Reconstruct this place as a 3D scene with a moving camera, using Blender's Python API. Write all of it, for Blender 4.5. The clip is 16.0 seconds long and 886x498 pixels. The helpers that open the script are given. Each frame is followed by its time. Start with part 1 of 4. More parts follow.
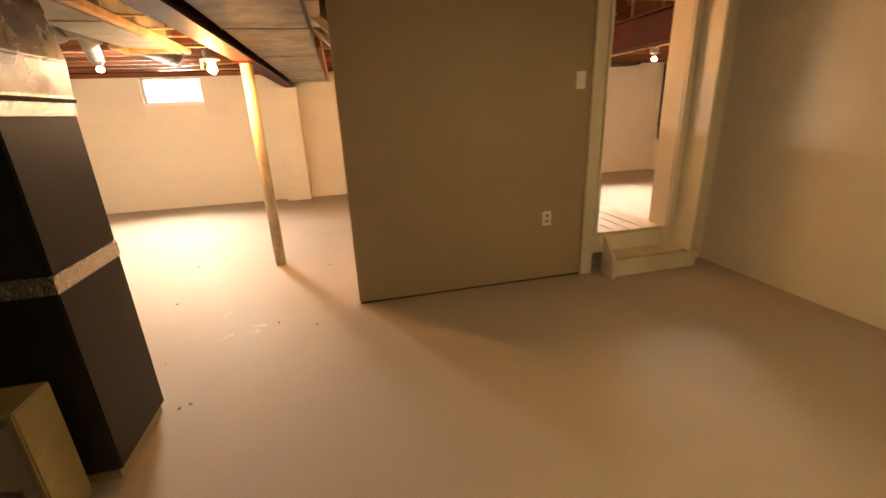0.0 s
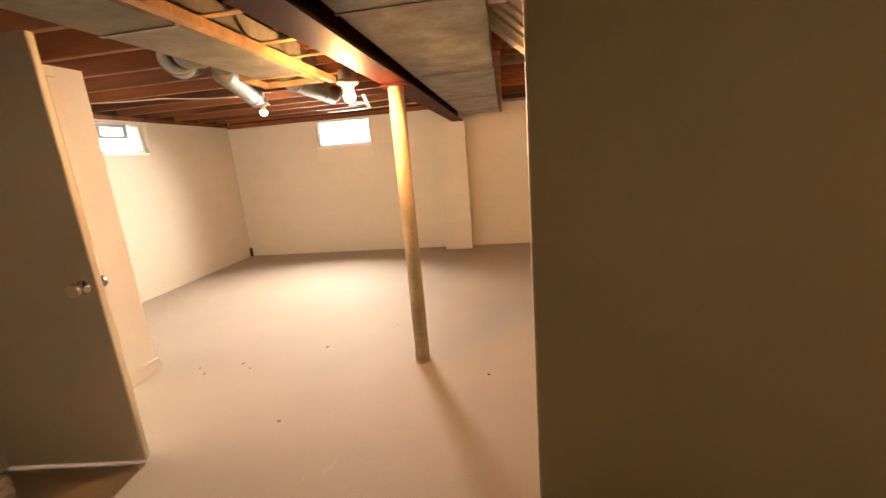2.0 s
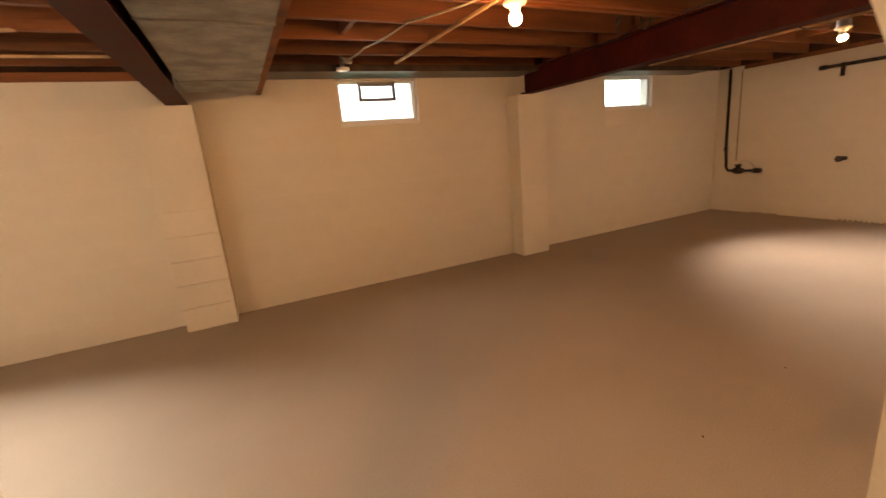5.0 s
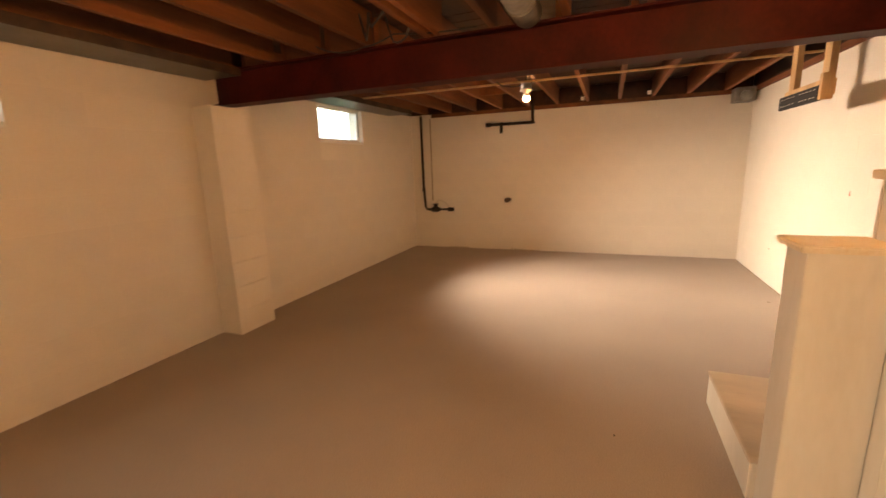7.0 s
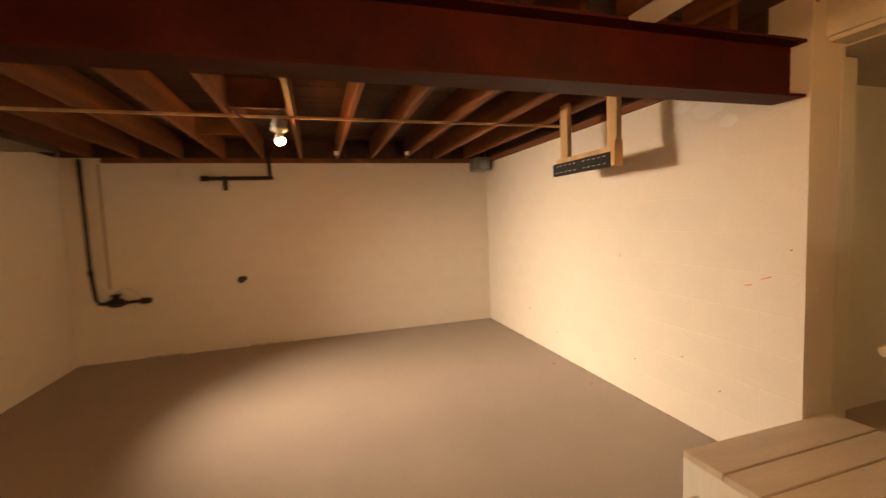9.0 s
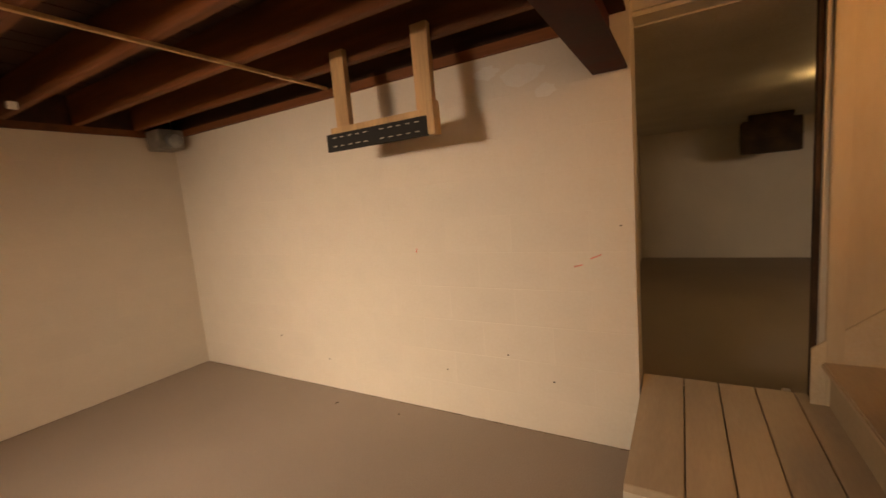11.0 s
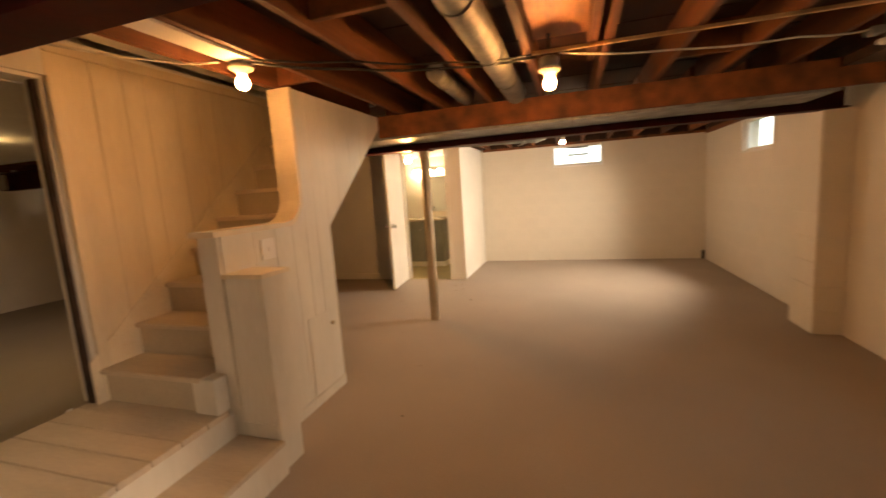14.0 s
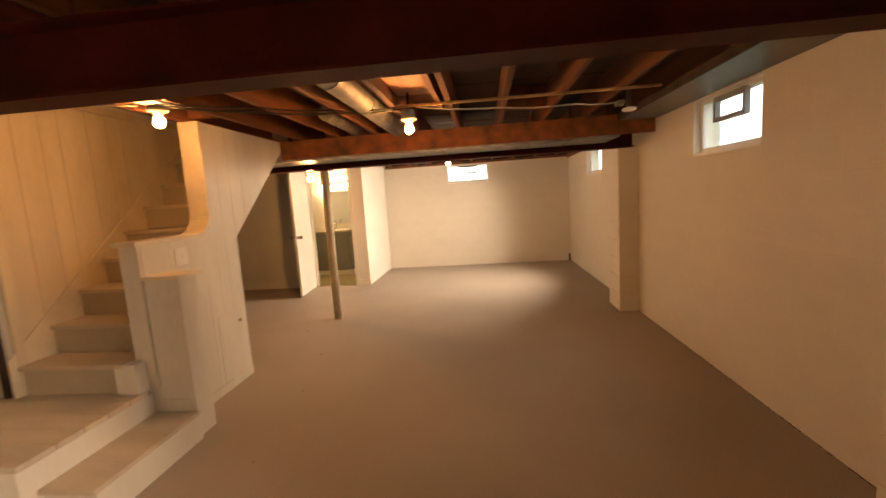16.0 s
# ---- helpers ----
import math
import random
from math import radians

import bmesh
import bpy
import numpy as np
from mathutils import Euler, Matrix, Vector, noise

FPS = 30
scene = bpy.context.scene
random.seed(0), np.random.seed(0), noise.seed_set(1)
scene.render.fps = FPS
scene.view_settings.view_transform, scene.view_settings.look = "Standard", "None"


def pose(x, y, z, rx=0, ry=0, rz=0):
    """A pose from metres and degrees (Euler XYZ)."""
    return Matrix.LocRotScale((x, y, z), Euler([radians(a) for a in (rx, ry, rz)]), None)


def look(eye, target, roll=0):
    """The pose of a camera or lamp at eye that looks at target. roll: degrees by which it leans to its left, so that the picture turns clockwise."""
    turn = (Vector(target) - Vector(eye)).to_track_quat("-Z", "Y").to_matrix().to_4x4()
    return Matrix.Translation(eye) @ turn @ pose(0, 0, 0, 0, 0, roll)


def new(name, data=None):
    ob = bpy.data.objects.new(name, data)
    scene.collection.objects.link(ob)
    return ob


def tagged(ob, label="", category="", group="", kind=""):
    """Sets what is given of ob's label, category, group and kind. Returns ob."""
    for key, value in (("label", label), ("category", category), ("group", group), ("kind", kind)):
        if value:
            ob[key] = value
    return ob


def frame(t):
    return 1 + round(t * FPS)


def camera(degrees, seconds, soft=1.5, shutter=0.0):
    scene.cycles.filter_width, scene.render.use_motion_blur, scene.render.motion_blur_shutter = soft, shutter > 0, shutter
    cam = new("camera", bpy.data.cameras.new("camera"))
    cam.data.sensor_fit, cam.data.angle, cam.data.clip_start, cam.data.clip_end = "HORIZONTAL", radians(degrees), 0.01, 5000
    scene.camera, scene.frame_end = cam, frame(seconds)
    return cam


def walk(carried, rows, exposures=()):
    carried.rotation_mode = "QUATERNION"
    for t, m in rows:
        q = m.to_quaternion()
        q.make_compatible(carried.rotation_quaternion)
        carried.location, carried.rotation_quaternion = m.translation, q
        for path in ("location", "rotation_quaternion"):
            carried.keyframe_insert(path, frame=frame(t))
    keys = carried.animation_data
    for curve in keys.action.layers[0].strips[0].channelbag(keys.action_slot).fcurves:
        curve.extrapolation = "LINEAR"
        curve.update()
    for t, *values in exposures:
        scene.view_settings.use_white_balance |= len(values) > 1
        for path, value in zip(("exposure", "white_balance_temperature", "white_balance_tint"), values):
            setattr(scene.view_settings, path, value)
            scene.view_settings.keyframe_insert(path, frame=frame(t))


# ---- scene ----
cam = camera(94.0, 16.0, shutter=0.4)
PATH = [
    (0, (4.23, -7.541, 1.35), (4.654, -5.693, 0.714), -2.5),
    (0.5, (4.249, -7.171, 1.352), (4.515, -5.271, 0.786), -2.8),
    (1, (4.267, -6.814, 1.336), (4.289, -4.886, 0.805), -3.1),
    (1.5, (4.252, -6.419, 1.34), (3.901, -4.522, 0.815), -3.8),
    (2, (4.158, -6.063, 1.376), (3.846, -4.139, 0.928), -4.8),
    (2.5, (4.054, -5.69, 1.329), (3.832, -3.751, 0.892), -3.9),
    (3, (3.948, -5.314, 1.346), (3.677, -3.378, 0.928), -3.2),
    (3.5, (3.834, -4.991, 1.338), (3.85, -3.032, 0.934), -4.5),
    (6, (4.009, -3.433, 1.261), (5.35, -2.007, 0.853), -1.4),
    (6.5, (4.158, -3.163, 1.252), (5.803, -2.078, 0.91), -0.4),
    (7, (4.369, -2.922, 1.306), (6.187, -2.192, 0.906), -2.0),
    (7.5, (4.659, -2.724, 1.337), (6.554, -2.152, 1.056), -2.3),
    (8, (4.908, -2.501, 1.335), (6.853, -2.092, 1.107), -2.1),
    (8.5, (5.165, -2.36, 1.352), (7.15, -2.473, 1.139), -2.0),
    (9, (5.535, -2.348, 1.339), (7.443, -2.929, 1.188), -2.3),
    (11.5, (6.892, -2.46, 1.317), (7.498, -4.348, 1.051), -6.1),
    (12, (7.119, -2.582, 1.314), (7.239, -4.561, 1.049), -6.9),
    (12.5, (7.267, -2.63, 1.356), (6.79, -4.558, 1.117), -3.9),
    (13, (7.434, -2.534, 1.377), (6.135, -4.024, 1.078), -3.2),
    (13.5, (7.538, -2.291, 1.382), (5.835, -3.329, 1.225), -4.4),
    (14, (7.645, -2.067, 1.364), (5.756, -2.666, 1.089), -3.8),
    (14.5, (7.856, -1.951, 1.377), (5.875, -2.143, 1.181), -4.8),
    (15, (8.022, -1.879, 1.382), (6.038, -1.865, 1.132), -2.8),
    (15.5, (8.171, -1.753, 1.388), (6.182, -1.765, 1.178), -4.2),
    (16, (8.309, -1.651, 1.39), (6.336, -1.862, 1.143), -3.7),
]
walk(cam, [(t, look(eye, target, roll)) for t, eye, target, roll in PATH],
     [(0, 0.9, 6700, 10), (1, 0.55, 6450, 10), (1.5, 0.55, 6300, 10), (2.5, 0.15, 6150, 10), (3.5, -0.35, 6550, 11), (6, 0.3, 6550, 11),
      (7.5, 0.2, 7000, 12), (9, -0.25, 7400, 12), (11.5, -1.25, 7400, 13), (12, -1.4, 7400, 12), (12.5, -1.5, 7600, 13), (13.0, -1.35, 7900, 13),
      (13.5, -0.75, 7300, 12), (14.5, -0.35, 7000, 12), (16, -0.25, 7050, 13)])

# ---------- world and light ----------
world = bpy.data.worlds.new("world")
scene.world = world
world.use_nodes = True
_nt = world.node_tree
_sky = _nt.nodes.new("ShaderNodeTexSky")
_sky.sky_type = "NISHITA"
_sky.sun_disc = False
_sky.sun_elevation, _sky.sun_rotation = radians(48), radians(200)
_nt.links.new(_sky.outputs[0], _nt.nodes["Background"].inputs[0])
_nt.nodes["Background"].inputs[1].default_value = 0.15
sun = new("sun", bpy.data.lights.new("sun", "SUN"))
sun.data.energy, sun.data.angle, sun.data.color = 0.5, radians(12), (1, 0.96, 0.9)
sun.matrix_world = look((0, 0, 20), (4.1, 11.3, 6.7))
WARM = (1.0, 0.46, 0.15)
BULB = 420.0


def daylight(name, x, z, watts, dip, wide, tint, turn=0, size=(0.76, 0.32)):
    """Sky light that comes in through a window of the north wall; dip: degrees below the horizon, turn: degrees towards the west."""
    s = new(name, bpy.data.lights.new(name, "AREA"))
    s.data.shape, s.data.size, s.data.size_y = "RECTANGLE", *size
    s.data.energy, s.data.color, s.data.spread = watts, tint, radians(wide)
    s.matrix_world = pose(x, -0.012, z, 90 - dip, 0, 180 - turn)
    return s


daylight("daylight_1", 1.82, 1.80, 84, 21, 108, (1.0, 0.83, 0.64))
daylight("daylight_2", 5.215, 1.80, 4, 28, 105, (1.0, 0.85, 0.66))
daylight("daylight_3", 8.616, 1.79, 49, 22, 69, (1.0, 0.80, 0.62))

# ---------- materials ----------


def material(name, color, rough=0.6, metal=0.0, var=0.12, scale=6.0, fine=90.0, bump=0.15, dist=0.004, dark=None, spots=0.0, stretch=(1, 1, 1), grain=0.25, spec=0.5):
    """A procedural surface: base colour with broad stains and fine grain, bump and gloss that follow them."""
    m = bpy.data.materials.new(name)
    m.use_nodes = True
    t = m.node_tree
    n, l = t.nodes, t.links
    b = n["Principled BSDF"]
    co = n.new("ShaderNodeTexCoord")
    mp = n.new("ShaderNodeMapping")
    mp.inputs["Scale"].default_value = stretch
    l.new(co.outputs["Object"], mp.inputs[0])
    big, small = n.new("ShaderNodeTexNoise"), n.new("ShaderNodeTexNoise")
    for q, s, d in ((big, scale, 5), (small, fine, 3)):
        q.inputs["Scale"].default_value, q.inputs["Detail"].default_value = s, d
        l.new(mp.outputs[0], q.inputs["Vector"])
    ramp = n.new("ShaderNodeValToRGB")
    lo = dark or tuple(c * (1 - 2.2 * var) for c in color)
    hi = tuple(min(1, c * (1 + var)) for c in color)
    ramp.color_ramp.elements[0].position, ramp.color_ramp.elements[1].position = 0.32, 0.68
    ramp.color_ramp.elements[0].color, ramp.color_ramp.elements[1].color = (*lo, 1), (*hi, 1)
    l.new(big.outputs[0], ramp.inputs[0])
    mix = n.new("ShaderNodeMix")
    mix.data_type, mix.blend_type = "RGBA", "OVERLAY"
    mix.inputs[0].default_value = grain
    l.new(ramp.outputs[0], mix.inputs[6])
    l.new(small.outputs[0], mix.inputs[7])
    out = mix.outputs[2]
    if spots:
        v = n.new("ShaderNodeTexNoise")
        v.inputs["Scale"].default_value, v.inputs["Detail"].default_value = 14, 8
        l.new(mp.outputs[0], v.inputs["Vector"])
        r2 = n.new("ShaderNodeValToRGB")
        r2.color_ramp.elements[0].position, r2.color_ramp.elements[1].position = 0.66, 0.74
        l.new(v.outputs[0], r2.inputs[0])
        mul = n.new("ShaderNodeMath")
        mul.operation = "MULTIPLY"
        mul.inputs[1].default_value = spots
        l.new(r2.outputs[0], mul.inputs[0])
        m2 = n.new("ShaderNodeMix")
        m2.data_type = "RGBA"
        l.new(mul.outputs[0], m2.inputs[0])
        l.new(out, m2.inputs[6])
        m2.inputs[7].default_value = (*(c * 0.45 for c in color), 1)
        out = m2.outputs[2]
    inf = n.new("ShaderNodeObjectInfo")
    hsv = n.new("ShaderNodeHueSaturation")
    mr = n.new("ShaderNodeMapRange")
    mr.inputs[3].default_value, mr.inputs[4].default_value = 1 - var * 0.5, 1 + var * 0.3
    l.new(inf.outputs["Random"], mr.inputs[0])
    l.new(mr.outputs[0], hsv.inputs["Value"])
    l.new(out, hsv.inputs["Color"])
    l.new(hsv.outputs[0], b.inputs["Base Color"])
    rr = n.new("ShaderNodeMapRange")
    rr.inputs[3].default_value, rr.inputs[4].default_value = max(0.02, rough - 0.1), min(1, rough + 0.1)
    l.new(big.outputs[0], rr.inputs[0])
    l.new(rr.outputs[0], b.inputs["Roughness"])
    b.inputs["Metallic"].default_value = metal
    b.inputs["Specular IOR Level"].default_value = spec
    bp = n.new("ShaderNodeBump")
    bp.inputs["Strength"].default_value, bp.inputs["Distance"].default_value = bump, dist
    l.new(small.outputs[0], bp.inputs["Height"])
    l.new(bp.outputs[0], b.inputs["Normal"])
    return m


def glow(name, color, strength):
    m = bpy.data.materials.new(name)
    m.use_nodes = True
    b = m.node_tree.nodes["Principled BSDF"]
    b.inputs["Base Color"].default_value = (*color, 1)
    b.inputs["Emission Color"].default_value = (*color, 1)
    b.inputs["Emission Strength"].default_value = strength
    return m


def glass(name, tint=(1, 1, 1), rough=0.0):
    m = bpy.data.materials.new(name)
    m.use_nodes = True
    b = m.node_tree.nodes["Principled BSDF"]
    b.inputs["Base Color"].default_value = (*tint, 1)
    b.inputs["Roughness"].default_value = rough
    b.inputs["Transmission Weight"].default_value = 1
    b.inputs["IOR"].default_value = 1.45
    return m


M_BLOCK = material("painted_block", (0.76, 0.70, 0.60), 0.62, var=0.032, scale=1.7, fine=60, bump=0.16, dist=0.003, spots=0.04, grain=0.1)
M_FLOOR = material("painted_concrete", (0.37, 0.308, 0.255), 0.72, var=0.035, scale=1.3, fine=160, bump=0.06, dist=0.001, spots=0.05)
M_DRYWALL = material("drywall_paint", (0.37, 0.308, 0.205), 0.6, var=0.03, scale=1.5, fine=120, bump=0.03, grain=0.07)
M_WHITE = material("white_wall_paint", (0.80, 0.77, 0.70), 0.5, var=0.03, scale=2, fine=120, bump=0.06)
M_PANEL = material("cream_board_paint", (0.74, 0.70, 0.60), 0.42, var=0.06, scale=3, fine=50, bump=0.12, stretch=(1, 1, 0.25), spots=0.08, grain=0.12)
M_TREAD = material("worn_cream_deck_paint", (0.62, 0.52, 0.385), 0.5, var=0.08, scale=4, fine=60, bump=0.08, spots=0.2, stretch=(1.5, 0.3, 1), grain=0.12)
M_PAN = material("dark_sheet_metal", (0.13, 0.135, 0.13), 0.38, 0.8, var=0.2, scale=5, fine=40, bump=0.08)
M_PLY = material("stained_plywood", (0.42, 0.165, 0.05), 0.6, var=0.25, scale=5, fine=50, bump=0.15, stretch=(0.4, 2, 1), spots=0.35)
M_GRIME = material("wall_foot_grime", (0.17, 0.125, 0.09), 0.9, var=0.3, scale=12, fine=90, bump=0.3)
M_STAIRWALL = material("yellowed_board_paint", (0.75, 0.645, 0.46), 0.42, var=0.09, scale=3, fine=50, bump=0.12, stretch=(1, 1, 0.25), spots=0.08, grain=0.12)
M_PLENUM = material("bright_galvanized_sheet", (0.62, 0.61, 0.58), 0.27, 0.9, var=0.16, scale=9, fine=30, bump=0.05)
M_JOIST = material("joist_timber", (0.21, 0.070, 0.020), 0.7, var=0.28, scale=3, fine=45, bump=0.3, stretch=(0.15, 2, 2))
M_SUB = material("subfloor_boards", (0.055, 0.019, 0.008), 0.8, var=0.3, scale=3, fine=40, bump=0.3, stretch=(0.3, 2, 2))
M_PINE = material("new_pine", (0.62, 0.40, 0.19), 0.55, var=0.18, scale=4, fine=60, bump=0.15, stretch=(2, 2, 0.2))
M_STEEL = material("red_oxide_steel", (0.052, 0.0058, 0.0042), 0.58, var=0.2, scale=5, fine=40, bump=0.12, spots=0.25, spec=0.15)
M_GALV = material("galvanized_sheet", (0.30, 0.29, 0.26), 0.6, 0.45, var=0.14, scale=9, fine=30, bump=0.05)
M_DUCT = material("dull_galvanized_duct", (0.34, 0.35, 0.34), 0.5, 0.6, var=0.2, scale=6, fine=30, bump=0.08, spots=0.2)
M_POST = material("tan_post_paint", (0.55, 0.46, 0.32), 0.5, var=0.1, scale=5, fine=50, bump=0.1, spots=0.1)
M_BLACK = material("black_furnace_enamel", (0.013, 0.0125, 0.012), 0.48, var=0.2, scale=4, fine=60, bump=0.06)
M_IRON = material("black_iron_pipe", (0.05, 0.04, 0.032), 0.5, 0.5, var=0.3, scale=14, fine=80, bump=0.2)
M_FOIL = material("foil_tape", (0.85, 0.83, 0.78), 0.22, 0.95, var=0.1, scale=30, fine=60, bump=0.9, dist=0.006)
M_PLASTIC = material("white_plastic", (0.82, 0.80, 0.75), 0.35, var=0.02, fine=150, bump=0.02)
M_CHROME = material("satin_chrome", (0.75, 0.74, 0.72), 0.2, 1.0, var=0.04, bump=0.02)
M_PORCELAIN = material("porcelain", (0.60, 0.52, 0.40), 0.25, var=0.03, bump=0.02)
M_GREYVAN = material("grey_green_vanity_paint", (0.20, 0.20, 0.17), 0.45, var=0.06, scale=3, bump=0.05)
M_TAN = material("yellowed_panel_enamel", (0.40, 0.33, 0.16), 0.5, var=0.08, scale=4, bump=0.05)
M_CABLE = material("cable_sheath", (0.03, 0.028, 0.026), 0.5, var=0.1, bump=0.02)
M_WCABLE = material("old_white_cable", (0.6, 0.55, 0.45), 0.5, var=0.1, bump=0.02)
M_GRASS = material("lawn", (0.07, 0.12, 0.035), 0.9, var=0.3, scale=2, fine=60, bump=0.6, dist=0.02)
M_RED = material("red_crayon", (0.80, 0.32, 0.26), 0.7, var=0.1)
# grime of the floor crumbs; also the painted shade round the cupboard door
M_DIRT_GAP_SHADE = material("dark_grime_and_gap_shade", (0.10, 0.07, 0.045), 0.9, var=0.3, fine=80, bump=0.3)
# rust colour; also draws the shade by the door board and in the duct end
M_DARK = material("dark_rust_and_shade", (0.06, 0.035, 0.022), 0.8, var=0.3, fine=80, bump=0.3)
M_CEIL = material("plaster_ceiling", (0.62, 0.58, 0.50), 0.7, var=0.05, scale=2, bump=0.1)
M_GLASS = glass("window_glass")
M_FROST = glass("frosted_glass", rough=0.35)
M_BULB_A = glow("bulb_by_post", (1.0, 0.47, 0.15), BULB * 2.6)
M_BULB_B = glow("bulb_bright", (1.0, 0.74, 0.46), BULB * 1.9)
M_BULB_C = glow("bulb_middle", WARM, BULB * 1.5)
M_BULB_D = glow("bulb_by_stairs", WARM, BULB * 1.05)
M_BULB_E = glow("bulb_east_room", WARM, BULB * 1.3)
M_TUBE = glow("round_ceiling_lamp", (1.0, 0.68, 0.30), 26)
M_VANITY = glow("vanity_bulb", (1.0, 0.74, 0.42), 180)
M_SKY = glow("overcast_sky", (0.93, 1.0, 0.98), 3.0)
M_GREYMETAL = material("grey_vent_metal", (0.30, 0.30, 0.30), 0.5, 0.3, var=0.08, bump=0.05)
M_DUCT2 = material("pale_galvanized_duct", (0.2, 0.203, 0.184), 0.7, 0.2, var=0.14, scale=6, fine=30, bump=0.08, spots=0.15)
M_BLACKPAINT = material("black_painted_metal", (0.014, 0.014, 0.014), 0.8, var=0.1, bump=0.05)
M_DARKGREY = material("dark_grey_enamel", (0.07, 0.065, 0.055), 0.5, var=0.15, bump=0.05)
M_CAP = material("cream_cap_paint", (0.76, 0.66, 0.48), 0.4, var=0.06, scale=5, bump=0.06)
M_SCUFF = material("scuffed_floor_paint", (0.405, 0.35, 0.305), 0.55, var=0.1, scale=20, bump=0.2)
# beige of the stair underside; also lends the risers their shade
M_SOFFIT = material("beige_board_paint_riser_shade", (0.50, 0.43, 0.31), 0.5, var=0.05, scale=3, fine=50, bump=0.12, spots=0.08, grain=0.12)
M_MIRROR = material("mirror", (0.9, 0.9, 0.9), 0.03, 1.0, var=0.0, bump=0.0)

# ---------- building helpers ----------


def box(bm, x0, x1, y0, y1, z0, z1, bevel=0.0):
    m = Matrix.LocRotScale(((x0 + x1) / 2, (y0 + y1) / 2, (z0 + z1) / 2), None, (abs(x1 - x0), abs(y1 - y0), abs(z1 - z0)))
    r = bmesh.ops.create_cube(bm, size=1, matrix=m)
    if bevel:
        es = {e for v in r["verts"] for e in v.link_edges}
        bmesh.ops.bevel(bm, geom=list(es), offset=bevel, segments=2, affect="EDGES")
    return bm


def slab(*a, bevel=0.0):
    return box(bmesh.new(), *a, bevel=bevel)


def tube(bm, pts, r, seg=14, caps=True):
    """A round bar through the points."""
    pts = [Vector(p) for p in pts]
    rings = []
    for i, p in enumerate(pts):
        d = (pts[min(i + 1, len(pts) - 1)] - pts[max(i - 1, 0)]).normalized()
        u = d.cross(Vector((0.3, 0.2, 1) if abs(d.z) < 0.9 else (1, 0.1, 0))).normalized()
        w = d.cross(u)
        rr = r[i] if isinstance(r, (list, tuple)) else r
        rings.append([bm.verts.new(p + rr * (math.cos(2 * math.pi * k / seg) * u + math.sin(2 * math.pi * k / seg) * w)) for k in range(seg)])
    for a, b in zip(rings, rings[1:]):
        for k in range(seg):
            f = bm.faces.new((a[k], a[(k + 1) % seg], b[(k + 1) % seg], b[k]))
            f.smooth = True
    if caps:
        bm.faces.new(rings[0][::-1])
        bm.faces.new(rings[-1])
    bmesh.ops.recalc_face_normals(bm, faces=bm.faces[:])
    return bm


def prism(bm, outline, axis, a, b, bevel=0.0):
    """An outline of (u, v) pairs drawn out from a to b along an axis."""
    def at(u, v, w):
        return {"x": (w, u, v), "y": (u, w, v), "z": (u, v, w)}[axis]
    lo = [bm.verts.new(at(u, v, a)) for u, v in outline]
    hi = [bm.verts.new(at(u, v, b)) for u, v in outline]
    n = len(outline)
    fs = [bm.faces.new(lo), bm.faces.new(hi[::-1])]
    fs += [bm.faces.new((lo[i], hi[i], hi[(i + 1) % n], lo[(i + 1) % n])) for i in range(n)]
    bmesh.ops.recalc_face_normals(bm, faces=fs)
    if bevel:
        bmesh.ops.bevel(bm, geom=list({e for f in fs for e in f.edges}), offset=bevel, segments=2, affect="EDGES")
    return bm


def lathe(bm, prof, at=(0, 0, 0), seg=20):
    """A turned shape from (radius, height) pairs about an upright axis."""
    rings = [[bm.verts.new((at[0] + r * math.cos(2 * math.pi * k / seg), at[1] + r * math.sin(2 * math.pi * k / seg), at[2] + z)) for k in range(seg)] for r, z in prof]
    for a, b in zip(rings, rings[1:]):
        for k in range(seg):
            bm.faces.new((a[k], a[(k + 1) % seg], b[(k + 1) % seg], b[k])).smooth = True
    bm.faces.new(rings[0][::-1])
    bm.faces.new(rings[-1])
    bmesh.ops.recalc_face_normals(bm, faces=bm.faces[:])
    return bm


def mesh_of(name, bm, mat):
    me = bpy.data.meshes.new(name)
    bm.to_mesh(me)
    bm.free()
    me.materials.append(mat)
    return me


def part(name, bm, mat, parent, label=""):
    ob = new(name, mesh_of(name, bm, mat))
    ob.parent = parent
    if label:
        ob["label"] = label
    return ob


def solid(name, bm, mat, label="", category="", kind="", group=""):
    return tagged(new(name, mesh_of(name, bm, mat)), label, category, group, kind)


def thing(name, label, category, group="", kind="", at=(0, 0, 0)):
    ob = tagged(new(name), label, category, group, kind)
    ob.location = at
    return ob


def wall_with_holes(name, axis, face, back, a0, a1, z0, z1, holes, mat, label):
    """A wall along x or y, with rectangular holes (a0, a1, z0, z1) cut right through it."""
    bm = bmesh.new()
    us = sorted({a0, a1, *(h[0] for h in holes), *(h[1] for h in holes)})
    vs = sorted({z0, z1, *(h[2] for h in holes), *(h[3] for h in holes)})
    for u, uu in zip(us, us[1:]):
        run = None
        for v, vv in zip(vs, vs[1:]):
            c = ((u + uu) / 2, (v + vv) / 2)
            free = any(h[0] < c[0] < h[1] and h[2] < c[1] < h[3] for h in holes)
            if free and run:
                cell(bm, axis, face, back, u, uu, *run)
                run = None
            elif not free:
                run = (run[0], vv) if run else (v, vv)
        if run:
            cell(bm, axis, face, back, u, uu, *run)
    bmesh.ops.remove_doubles(bm, verts=bm.verts[:], dist=1e-5)
    return solid(name, bm, mat, label, "wall", "structure")


